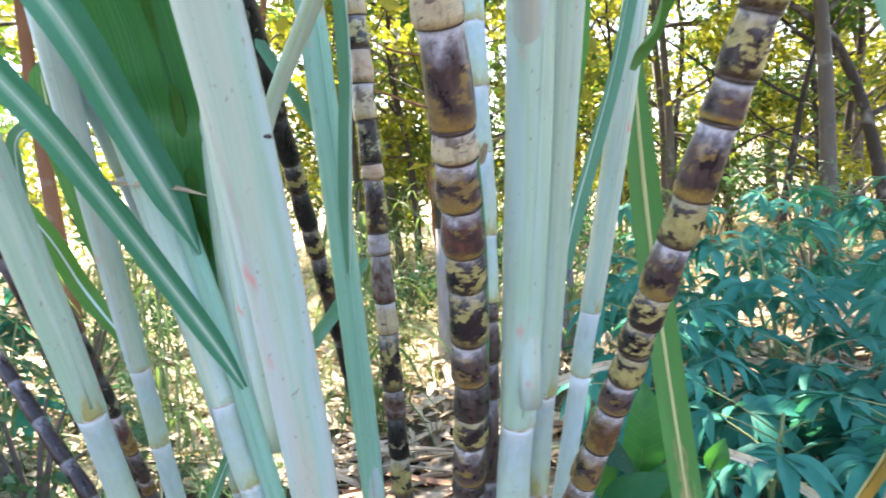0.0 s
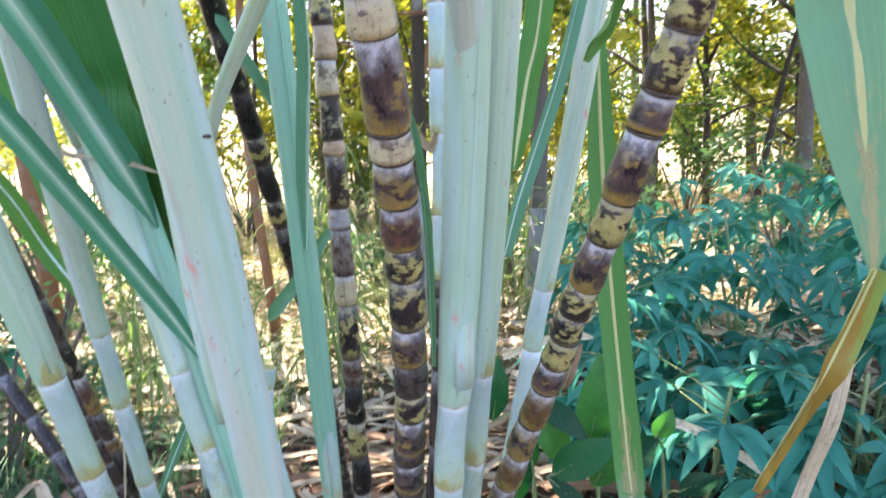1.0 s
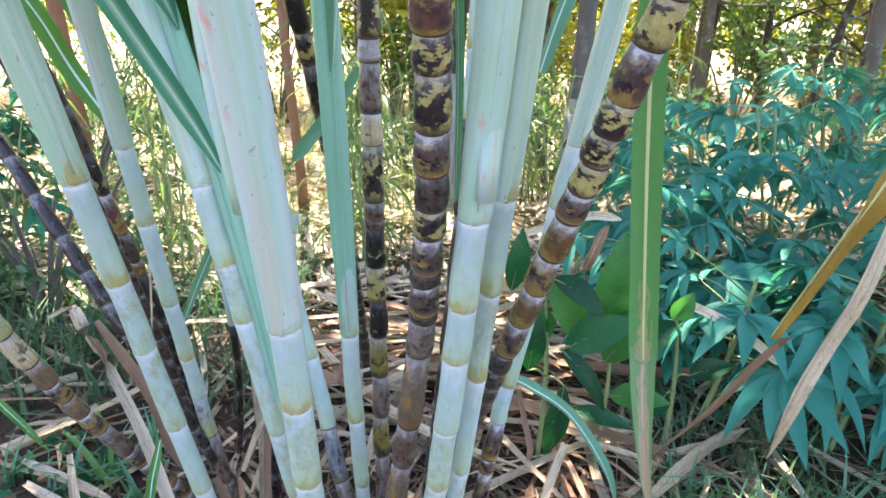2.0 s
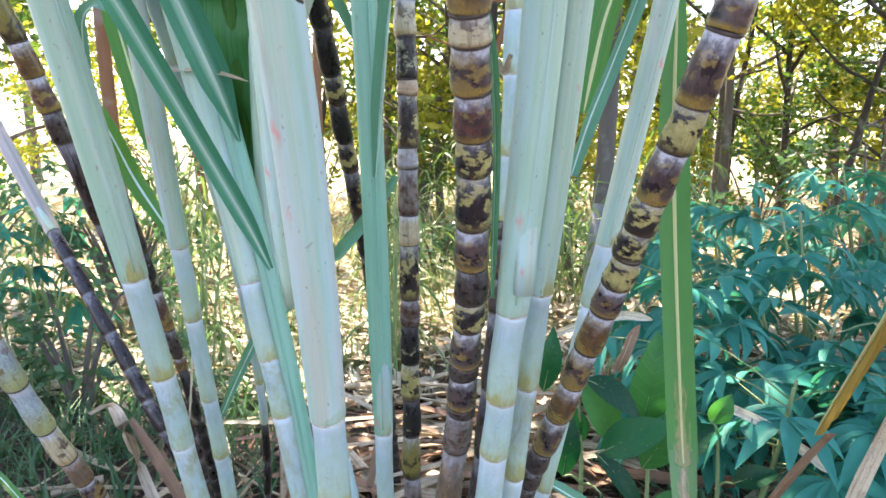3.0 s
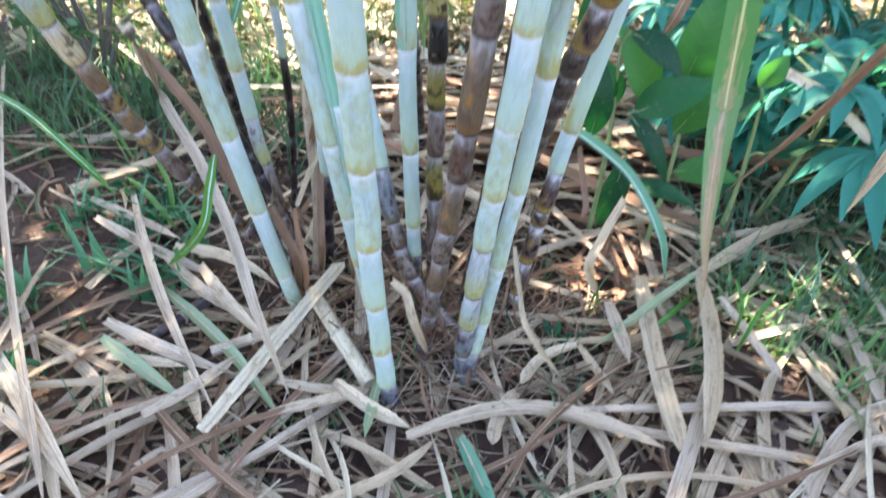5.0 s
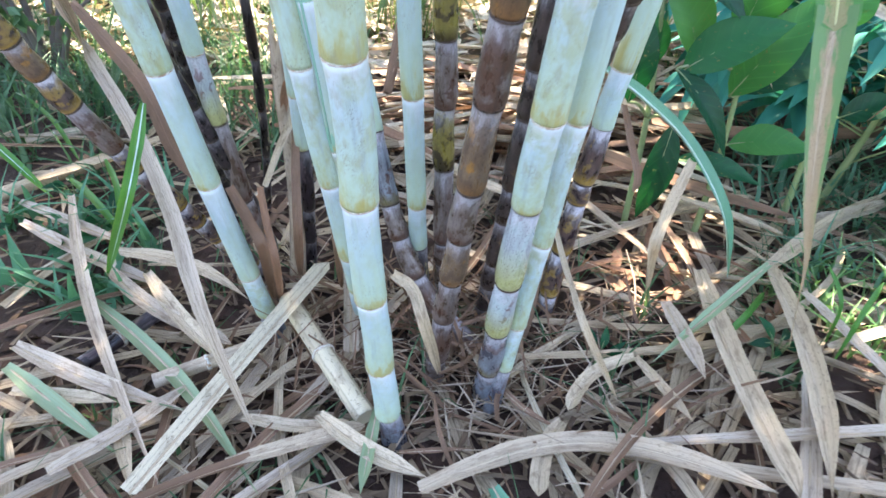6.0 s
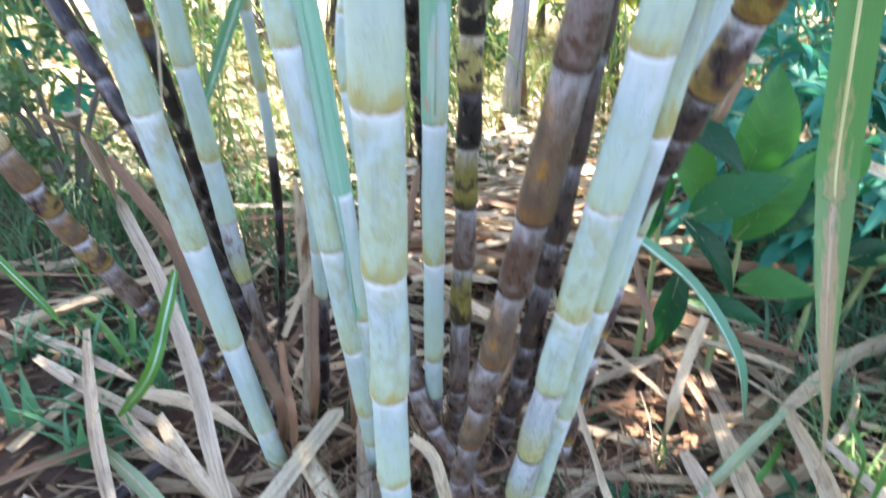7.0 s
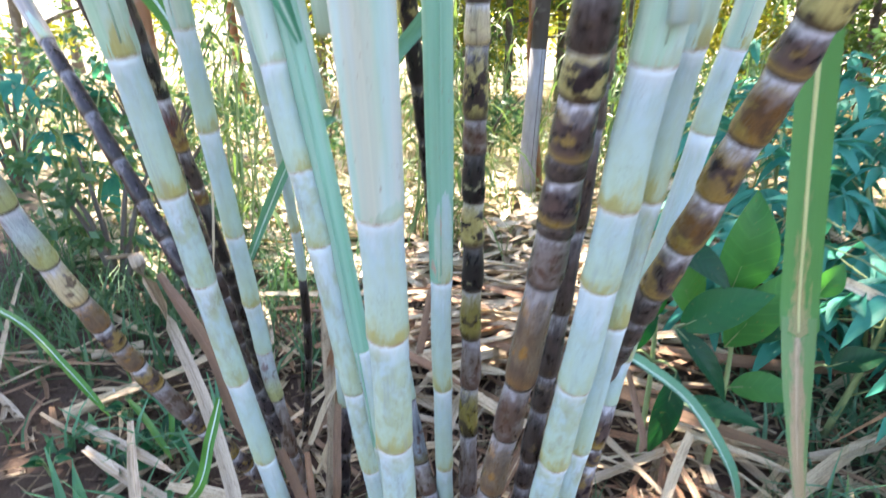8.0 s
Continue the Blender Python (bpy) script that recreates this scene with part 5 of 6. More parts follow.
# ---- grass and weeds ----
def grass_patch(name, label, count, where, height, seed, material, broad=1.0):
    rnd = random.Random(seed)
    verts, faces = [], []
    for _ in range(count):
        cx, cy = where(rnd)
        for _ in range(rnd.randint(4, 9)):
            x, y = cx + rnd.gauss(0, 0.02), cy + rnd.gauss(0, 0.02)
            h, w, a, lean = height * rnd.uniform(0.4, 1.1), broad * rnd.uniform(0.002, 0.0045), rnd.uniform(0, 6.28), rnd.uniform(0.25, 1.35)
            z, k = rough_ground(x, y), len(verts)
            dx, dy, sx, sy = math.cos(a), math.sin(a), -math.sin(a), math.cos(a)
            for u in (0, 0.35, 0.7, 1.0):
                px, py, pz = x + dx * h * lean * u * u, y + dy * h * lean * u * u, z + h * u * (1 - 0.35 * lean * u)
                ww = w * (1 - u * 0.92)
                verts += [(px - sx * ww, py - sy * ww, pz), (px, py, pz - ww * 0.5), (px + sx * ww, py + sy * ww, pz)]
            for j in range(3):
                b = k + 3 * j
                faces += [(b, b + 1, b + 4, b + 3), (b + 1, b + 2, b + 5, b + 4)]
    me = bpy.data.meshes.new(name)
    me.from_pydata(verts, [], faces)
    me.materials.append(material)
    return tagged(new(name, me), label, "grass", kind="stuff")


grass_patch("grass", "green grass tufts in the shaded soil", 230, lambda r: (r.uniform(-2.2, -0.6), r.uniform(1.5, 3.0)), 0.22, 1, GRASS)
grass_patch("grass", "broad-bladed green grass near the clump", 80, lambda r: (r.uniform(-1.8, -0.55), r.uniform(1.30, 2.2)), 0.24, 9, GRASS, 2.0)
grass_patch("grass", "tall thin grass behind the clump", 190, lambda r: (r.uniform(-1.6, 1.0), r.uniform(2.2, 5.0)), 0.42, 2, GRASS_MIXED)
grass_patch("grass", "green grass between the leafy plants", 140, lambda r: (r.uniform(0.5, 2.4), r.uniform(0.95, 3.4)), 0.17, 4, GRASS)
grass_patch("grass", "pale dry grass at the edge of the wood", 650, lambda r: (r.uniform(-6, 7), r.uniform(4.5, 9.5)), 0.55, 6, plain_leaf("dry_grass", (0.24, 0.25, 0.08), (0.44, 0.38, 0.20), 0.4, 0.6))
grass_patch("grass", "short grass blades among the litter", 60, lambda r: (r.uniform(-1.0, 1.3), r.uniform(0.2, 1.1)), 0.1, 8, GRASS)
grass_patch("grass", "fresh grass blades beside the leafy plants", 45, lambda r: (r.gauss(0.85, 0.22), r.gauss(1.02, 0.14)), 0.12, 12, plain_leaf("fresh_grass", (0.08, 0.24, 0.08), (0.22, 0.38, 0.14), 0.35, 0.5), 1.5)
grass_patch("grass", "sparse grass round the clearing", 420, lambda r: (r.uniform(-4.5, 4.5), r.uniform(-4.0, 1.0) if abs(r.random()) < 0.7 else r.uniform(1.0, 3.0)), 0.14, 14, GRASS)


grass_patch("grass", "wide fresh blades of young grass beside the clump", 16, lambda r: (r.gauss(-0.80, 0.14), r.gauss(0.98, 0.12)), 0.16, 16, plain_leaf("young_grass", (0.05, 0.20, 0.11), (0.12, 0.32, 0.18), 0.35, 0.45), 3.2)
grass_patch("grass", "lush grass under the leafy plants", 60, lambda r: (r.uniform(0.55, 1.5), r.uniform(1.0, 1.7)), 0.2, 18, plain_leaf("lush_grass", (0.05, 0.18, 0.11), (0.16, 0.33, 0.21), 0.35, 0.45), 1.8)


def wood_floor():
    """Fallen leaves over the sunlit floor of the wood."""
    gen = np.random.default_rng(5)
    n = 13000
    y = 2.0 + 9.0 * gen.random(n) ** 1.4
    x = gen.uniform(-0.75, 0.85, n) * (y + 0.6)
    a, l = gen.uniform(0, 6.28, n), gen.uniform(0.03, 0.10, n) * (0.7 + y * 0.06)
    k = np.clip((y - 0.72) / 2.2, 0, 1)
    p = np.stack([x, y, 0.17 * k * k * (3 - 2 * k) + gen.uniform(0.0, 0.05, n)], 1)
    d = np.stack([np.cos(a), np.sin(a), gen.uniform(-0.5, 0.5, n)], 1) * l[:, None]
    s = np.stack([-np.sin(a), np.cos(a), gen.uniform(-0.5, 0.5, n)], 1) * l[:, None] * 0.3
    up = np.stack([0 * l, 0 * l, 0.12 * l], 1)
    v = np.stack([p - d, p + s + up, p + d, p - s + up], 1).reshape(-1, 3)
    q = np.arange(n)[:, None] * 4
    me = bpy.data.meshes.new("fallen_leaves")
    me.from_pydata(v.tolist(), [], np.concatenate([q + (0, 1, 2), q + (0, 2, 3)], 1).reshape(-1, 3).tolist())
    me.materials.append(plain_leaf("fallen_leaf", (0.36, 0.25, 0.16), (0.74, 0.65, 0.52), 0.1, 0.6))
    tagged(new("fallen_leaves", me), "pale fallen leaves over the sunlit wood floor", "fallen leaves", kind="stuff")


wood_floor()


def oval_leaf_into(bm, base, tip, width, facing, droop=0.15, lobes=1.0, count=9):
    """A pointed oval leaf from base to tip, folded a little along its rib."""
    uv = bm.loops.layers.uv.verify()
    a, b = Vector(base), Vector(tip)
    t = (b - a).normalized()
    side = t.cross(Vector(facing)).normalized()
    up = side.cross(t).normalized()
    l, rows = (b - a).length, []
    for i in range(count):
        u = i / (count - 1)
        w = width * 0.5 * max(0.02, math.sin(math.pi * u ** 0.8) ** 0.9) * lobes
        q = a + (b - a) * u + up * (l * droop * math.sin(math.pi * u)) - Vector((0, 0, l * droop * u * u))
        rows.append([bm.verts.new(q + side * (c * w) + up * (abs(c) * w * 0.35)) for c in (-1, -0.5, 0, 0.5, 1)])
    for i in range(count - 1):
        for k in range(4):
            f = bm.faces.new((rows[i][k], rows[i][k + 1], rows[i + 1][k + 1], rows[i + 1][k]))
            f.smooth = True
            for loop, (cu, cv) in zip(f.loops, ((k, i), (k + 1, i), (k + 1, i + 1), (k, i + 1))):
                loop[uv].uv = (cu / 4, cv / (count - 1))


def broad_plant(at, leaves, label, top=None, stem=0.006):
    """A low plant with broad pointed leaves, each given by its foot, tip and width; with top, they branch from a main stem."""
    at = Vector(at)
    root = thing("broadleaf_plant", label, "plant", "broad-leaved plants", at)
    main = None
    if top is not None:
        top = Vector(top) - at
        bm = bmesh.new()
        p, _ = spline([(0, 0, -0.03), top * 0.5 + Vector((0.012, 0.01, 0)), top], 9)
        tube_into(bm, p, [stem * (1.25 - 0.08 * i) for i in range(9)], 10)
        main = part("main_stem", bm, STEM_GREEN, root)
    for foot, tip, width, *skin in leaves:
        foot, tip = Vector(foot) - at, Vector(tip) - at
        start = Vector((0, 0, -0.02)) if main is None else min(p[2:], key=lambda q: (q - foot).length + 0.6 * max(0.0, q.z - foot.z + 0.03))
        bm = bmesh.new()
        way, _ = spline([start, start.lerp(foot, 0.5) + Vector((0, 0, 0.12 * (foot - start).length)), foot], 7)
        tube_into(bm, way, [stem * (0.62 - 0.04 * i) if main else stem * (1 - 0.08 * i) for i in range(7)], 8)
        stalk = part("leaf_stalk", bm, STEM_GREEN, main or root)
        d = (tip - foot).normalized()
        up = Vector((0.15, -0.75, 0.75))
        n = (up - d * up.dot(d)).normalized()
        bm = bmesh.new()
        oval_leaf_into(bm, foot, tip, width, n, 0.10, count=14)
        leaf = part("leaf", bm, skin[0] if skin else BROAD, root if main else stalk)
        bm = bmesh.new()
        l = (tip - foot).length
        rib = [foot + (tip - foot) * u + n * (l * 0.10 * math.sin(math.pi * u) - 0.0016) - Vector((0, 0, l * 0.10 * u * u)) for u in (0, 0.15, 0.3, 0.45, 0.6, 0.75, 0.9, 1)]
        tube_into(bm, rib, [0.0026 - 0.0003 * i for i in range(8)], 6)
        part("midrib", bm, STEM_GREEN, leaf)
    return root


broad_plant((0.409, 1.25, ground_z(0.409, 1.25)), [
    ((0.300, 1.195, 0.388), (0.462, 1.175, 0.500), 0.084), ((0.335, 1.245, 0.395), (0.240, 1.270, 0.580), 0.090, BROAD_LIT_PALE), ((0.405, 1.235, 0.335), (0.515, 1.230, 0.545), 0.085, BROAD_LIT_PALE),
    ((0.287, 1.185, 0.395), (0.402, 1.165, 0.258), 0.048), ((0.428, 1.240, 0.238), (0.565, 1.190, 0.268), 0.066, BROAD_LIT_PALE), ((0.325, 1.210, 0.212), (0.485, 1.180, 0.198), 0.046),
    ((0.400, 1.250, 0.440), (0.428, 1.260, 0.690), 0.112, BROAD_LIT_PALE), ((0.440, 1.270, 0.330), (0.620, 1.330, 0.430), 0.075)], "low plant with broad glossy green leaves", (0.412, 1.225, 0.43))
broad_plant((0.262, 1.26, ground_z(0.262, 1.26)), [
    ((0.305, 1.190, 0.292), (0.270, 1.195, 0.105), 0.060), ((0.262, 1.245, 0.385), (0.222, 1.245, 0.505), 0.055), ((0.262, 1.215, 0.560), (0.385, 1.185, 0.490), 0.064),
    ((0.166, 1.205, 0.530), (0.186, 1.215, 0.700), 0.055), ((0.216, 1.200, 0.325), (0.222, 1.205, 0.515), 0.060)], "upright plant with broad pointed green leaves", (0.250, 1.230, 0.53))
broad_plant((0.60, 1.30, ground_z(0.60, 1.30)), [((0.545, 1.205, 0.470), (0.582, 1.200, 0.552), 0.050, BROAD_LIT_PALE), ((0.620, 1.250, 0.300), (0.720, 1.240, 0.350), 0.055), ((0.575, 1.260, 0.240), (0.505, 1.190, 0.215), 0.045)], "low plant with pale green leaves", (0.58, 1.26, 0.42))
loose_blade([(0.310, 1.224, 0.379), (0.352, 1.238, 0.395), (0.407, 1.248, 0.400), (0.454, 1.246, 0.388), (0.475, 1.228, 0.356)], 0.005, (0.2, -1, 0.5), STRAW, None, "thin arching dry grass stalk caught in the leaves", fold=0.6)


def seedling(at, spread, seed):
    """A small weed with a few oval leaves close to the soil."""
    rnd = random.Random(seed)
    x, y, _ = at
    leaves = []
    for i in range(6):
        a = 1.05 * i + rnd.uniform(-0.3, 0.3)
        foot = Vector((x + math.cos(a) * spread * 0.35, y + math.sin(a) * spread * 0.35, ground_z(x, y) + 0.03))
        tip = foot + Vector((math.cos(a) * spread, math.sin(a) * spread, rnd.uniform(-0.01, 0.04)))
        leaves.append((foot, tip, spread * rnd.uniform(0.35, 0.5)))
    return broad_plant((x, y, ground_z(x, y)), leaves, "small green weed on the bare soil", None, 0.002)


for i, (at, spread) in enumerate((((-0.845, 1.117, 0.014), 0.055), ((-0.860, 1.007, 0.008), 0.04), ((0.173, 0.821, 0.001), 0.03), ((-0.998, 1.216, 0.021), 0.045), ((-1.056, 1.007, 0.008), 0.04), ((0.471, 0.886, 0.003), 0.035))):
    seedling(at, spread, 700 + i)


def cassava(at, height, seed):
    """A thin-stemmed bush with hand-shaped leaves of seven narrow lobes on long stalks."""
    rnd = random.Random(seed)
    root = thing("cassava_plant", "bushy cassava plant with blue-green hand-shaped leaves", "plant", "cassava plants", at)
    for s in range(2):
        lean = rnd.uniform(0, 6.28)
        top = Vector((math.cos(lean) * 0.18 * height, math.sin(lean) * 0.18 * height, height * rnd.uniform(0.75, 1.0)))
        bm = bmesh.new()
        p, _ = spline([(0, 0, -0.03), top * 0.5 + Vector((0.02, 0.01, 0)), top], 9)
        tube_into(bm, p, [0.009 - 0.0006 * i for i in range(9)], 8)
        stem = part("stem", bm, STEM_GREEN, root)
        for j in range(10):
            u = 0.36 + 0.64 * (j + rnd.random() * 0.7) / 10
            q = p[min(int(u * 8), 8)]
            turn = 2.4 * j + rnd.uniform(-0.4, 0.4)
            d = Vector((math.cos(turn), math.sin(turn), rnd.uniform(0.15, 0.6))).normalized()
            hub = q + d * rnd.uniform(0.12, 0.24)
            bm = bmesh.new()
            tube_into(bm, [q, q.lerp(hub, 0.5) + Vector((0, 0, 0.01)), hub], [0.0026, 0.0022, 0.0018], 5)
            stalk = part("leaf_stalk", bm, STEM_GREEN, stem)
            bm = bmesh.new()
            tilt = Matrix.Rotation(rnd.uniform(-0.6, 0.6), 3, "X") @ Matrix.Rotation(rnd.uniform(-0.6, 0.6), 3, "Y")
            flat = Vector((d.x, d.y, 0)).normalized()
            size = rnd.uniform(0.7, 1.2)
            for lobe in range(-3, 4):
                ang = lobe * 0.60 + rnd.uniform(-0.10, 0.10)
                way = tilt @ (Matrix.Rotation(ang, 3, "Z") @ flat)
                l = (0.165 - 0.018 * abs(lobe)) * rnd.uniform(0.8, 1.15) * size
                oval_leaf_into(bm, hub, hub + way * l + Vector((0, 0, rnd.uniform(-0.075, -0.01))), 0.040 * size, tilt @ Vector((0, 0, 1)), 0.12, count=7)
            part("leaf", bm, CASSAVA, stalk)
    return root


for i, (x, y, h) in enumerate(((0.72, 1.42, 0.52), (1.02, 1.30, 0.55), (0.95, 1.75, 0.66), (1.35, 1.65, 0.72), (0.70, 2.0, 0.62), (1.2, 2.15, 0.75), (1.7, 2.1, 0.8), (0.9, 2.6, 0.72), (1.5, 2.75, 0.85), (2.1, 2.6, 0.9), (1.5, 1.15, 0.5), (0.62, 1.62, 0.5), (1.75, 1.6, 0.7), (2.3, 2.0, 0.85), (2.0, 3.3, 0.95), (1.3, 3.3, 0.8), (1.18, 1.34, 0.38))):
    cassava((x, y, ground_z(x, y)), h, 20 + i)


for i, (x, y, z) in enumerate(((-2.02, 2.35, 0.95),)):
    cassava((x, y, ground_z(x, y)), z - ground_z(x, y), 60 + i)


def reed(x, y, height, seed):
    """A tuft of thin upright stems with long drooping blades, as young cane and tall weeds."""
    rnd = random.Random(seed)
    root = thing("tall_weed", "tall thin weed with narrow sunlit leaves", "weed", "tall weeds behind the clump", (x, y, ground_z(x, y)))
    for _ in range(5):
        a, r = rnd.uniform(0, 6.28), rnd.uniform(0, 0.12)
        foot = Vector((math.cos(a) * r, math.sin(a) * r, -0.02))
        top = foot + Vector((rnd.uniform(-0.2, 0.2), rnd.uniform(-0.2, 0.2), height * rnd.uniform(0.6, 1.0)))
        bm = bmesh.new()
        p, _ = spline([foot, foot.lerp(top, 0.5) + Vector((rnd.uniform(-0.04, 0.04), 0, 0)), top], 7)
        tube_into(bm, p, [0.006 - 0.0007 * i for i in range(7)], 6)
        stem = part("stem", bm, STEM_GREEN, root)
        for j in range(7):
            q = p[min(1 + j * 6 // 7, 6)]
            t = rnd.uniform(0, 6.28)
            d, l = Vector((math.cos(t), math.sin(t), 0)), rnd.uniform(0.18, 0.42)
            bm = bmesh.new()
            blade_into(bm, [q, q + d * l * 0.35 + Vector((0, 0, l * 0.3)), q + d * l * 0.75 + Vector((0, 0, l * 0.2)), q + d * l + Vector((0, 0, -l * 0.15))], rnd.uniform(0.010, 0.022), (-d.x * 0.3, -d.y * 0.3, 1), count=8, fold=0.4, tip=0.5, foot=0.5)
            part("leaf", bm, BLADE_WEED, stem)
    return root


WEEDS = [reed(0, 0, h, 300 + i) for i, h in enumerate((0.7, 0.95, 1.15))]
spots = random.Random(17)
for i in range(25):
    x, y = (spots.uniform(-2.6, -0.35), spots.uniform(1.9, 4.6)) if i < 16 else (spots.uniform(-0.3, 1.2), spots.uniform(2.9, 5.0))
    place = pose(x, y, ground_z(x, y), 0, 0, spots.uniform(0, 360))
    if i < 3:
        WEEDS[i].matrix_basis = place
    else:
        copy_thing(WEEDS[i % 3], place)


# ---- wood behind ----
def leaves_mesh(name, rnd, clumps, leaf, material, at):
    """Leaves as small folded diamonds, gathered in clumps of (middle, size, count)."""
    total = sum(c[2] for c in clumps)
    gen = np.random.default_rng(rnd.randint(0, 10 ** 6))
    mid = np.repeat(np.array([c[0] for c in clumps]), [c[2] for c in clumps], axis=0)
    size = np.repeat(np.array([c[1] for c in clumps]), [c[2] for c in clumps], axis=0)
    p = gen.normal(size=(total, 3))
    p = mid + p / np.maximum(np.linalg.norm(p, axis=1, keepdims=True), 1e-6) * size * gen.random((total, 1)) ** 0.5
    d = gen.normal(size=(total, 3)) * (1, 1, 0.6) - (0, 0, 0.35)
    far = np.full(total, 9.0)
    for place, radius in FLECKS:
        off = p + np.array(at) - np.array(place)
        off -= np.outer(off @ np.array(sun_way), np.array(sun_way))
        far = np.minimum(far, np.linalg.norm(off, axis=1) - radius - leaf * 0.5)
    keep = far > 0
    p, d, total = p[keep], d[keep], int(keep.sum())
    d /= np.linalg.norm(d, axis=1, keepdims=True)
    s = np.cross(d, gen.normal(size=(total, 3)))
    s /= np.linalg.norm(s, axis=1, keepdims=True)
    l = leaf * gen.uniform(0.6, 1.3, (total, 1))
    n = np.cross(d, s)
    v = np.stack([p, p + d * l * 0.45 + s * l * 0.24 + n * l * 0.06, p + d * l, p + d * l * 0.45 - s * l * 0.24 + n * l * 0.06], 1).reshape(-1, 3)
    k = np.arange(total)[:, None] * 4
    f = np.concatenate([k + (0, 1, 2), k + (0, 2, 3)], 1).reshape(-1, 3)
    me = bpy.data.meshes.new(name)
    me.from_pydata(v.tolist(), [], f.tolist())
    me.materials.append(material)
    return new(name, me)


def tree(x, y, height, radius, seed, crown_low=0.3, spread=1.6, leaf=0.11, count=5200, material=None, skin=None, lean=0.0, clump=1.0, washed=0, label="slender woodland tree with sunlit yellow-green leaves"):
    rnd = random.Random(seed)
    root = thing("tree", label, "tree", "trees of the wood", (x, y, ground_z(x, y)))
    bm = bmesh.new()
    top = Vector((lean * height, rnd.uniform(-0.3, 0.3), height * 0.85))
    p, _ = spline([(0, 0, -0.1), (lean * height * 0.25 + rnd.uniform(-0.08, 0.08), rnd.uniform(-0.06, 0.06), height * 0.25), top * 0.6 + Vector((rnd.uniform(-0.2, 0.2), 0, 0)), top], 16)
    tube_into(bm, p, [radius * (1.25 if i == 0 else 1 - 0.05 * i) for i in range(16)], 10)
    trunk = part("trunk", bm, skin or BARK, root)
    if washed:
        bm = bmesh.new()
        low = p[0].lerp(p[1], 0.2)
        tube_into(bm, [low] + p[1:washed], [radius * (1.30 if i == 0 else 1.02 - 0.05 * i) for i in range(washed)], 12)
        part("limewash", bm, BARK_WHITE, trunk, "whitened foot of the trunk")
    clumps = []
    for j in range(11):
        u = crown_low + (1 - crown_low) * (j + rnd.random()) / 11
        q = p[min(int(u * 15), 15)]
        a = 2.4 * j + rnd.random()
        reach = spread * rnd.uniform(0.45, 1.0)
        tip = q + Vector((math.cos(a) * reach, math.sin(a) * reach, rnd.uniform(0.0, 0.9)))
        bm = bmesh.new()
        lp, _ = spline([q, q.lerp(tip, 0.5) + Vector((0, 0, rnd.uniform(-0.15, 0.25))), tip], 7)
        tube_into(bm, lp, [radius * 0.45 * (1 - 0.13 * i) for i in range(7)], 6)
        part("limb", bm, skin or BARK, trunk)
        for w in (0.45, 0.75, 1.0, 1.15):
            c = q.lerp(tip, w) + Vector((rnd.gauss(0, 0.25), rnd.gauss(0, 0.25), rnd.gauss(0, 0.2)))
            r = rnd.uniform(0.28, 0.55) * clump
            clumps.append((tuple(c), (r, r, r * 0.7), max(20, count // 44)))
    crown = leaves_mesh("crown", rnd, clumps, leaf, material or WOODS, root.location)
    crown.parent = root
    return root


def shrub(x, y, height, width, seed, leaf=0.09, count=1500, material=None, label="leafy shrub at the edge of the wood"):
    rnd = random.Random(seed)
    root = thing("shrub", label, "shrub", "shrubs under the trees", (x, y, ground_z(x, y)))
    clumps = []
    for j in range(7):
        a = rnd.uniform(0, 6.28)
        tip = Vector((math.cos(a) * width * rnd.uniform(0.3, 1), math.sin(a) * width * rnd.uniform(0.3, 1), height * rnd.uniform(0.55, 1.0)))
        bm = bmesh.new()
        lp, _ = spline([(0, 0, -0.05), tip * 0.5 + Vector((0, 0, 0.1 * height)), tip], 6)
        tube_into(bm, lp, [0.014 - 0.002 * i for i in range(6)], 6)
        part("branch", bm, BARK, root)
        for w in (0.45, 0.7, 0.9, 1.0):
            r = width * rnd.uniform(0.16, 0.32)
            clumps.append((tuple(tip * w + Vector((rnd.gauss(0, 0.1), rnd.gauss(0, 0.1), rnd.gauss(0, 0.06)))), (r, r, r), count // 28))
    foliage = leaves_mesh("foliage", rnd, clumps, leaf, material or WOODS_DARK, root.location)
    foliage.parent = root
    return root


def far_at(px_x, depth):
    """A place on the far ground, by its slope aside of the view and its distance ahead."""
    return px_x * depth, depth


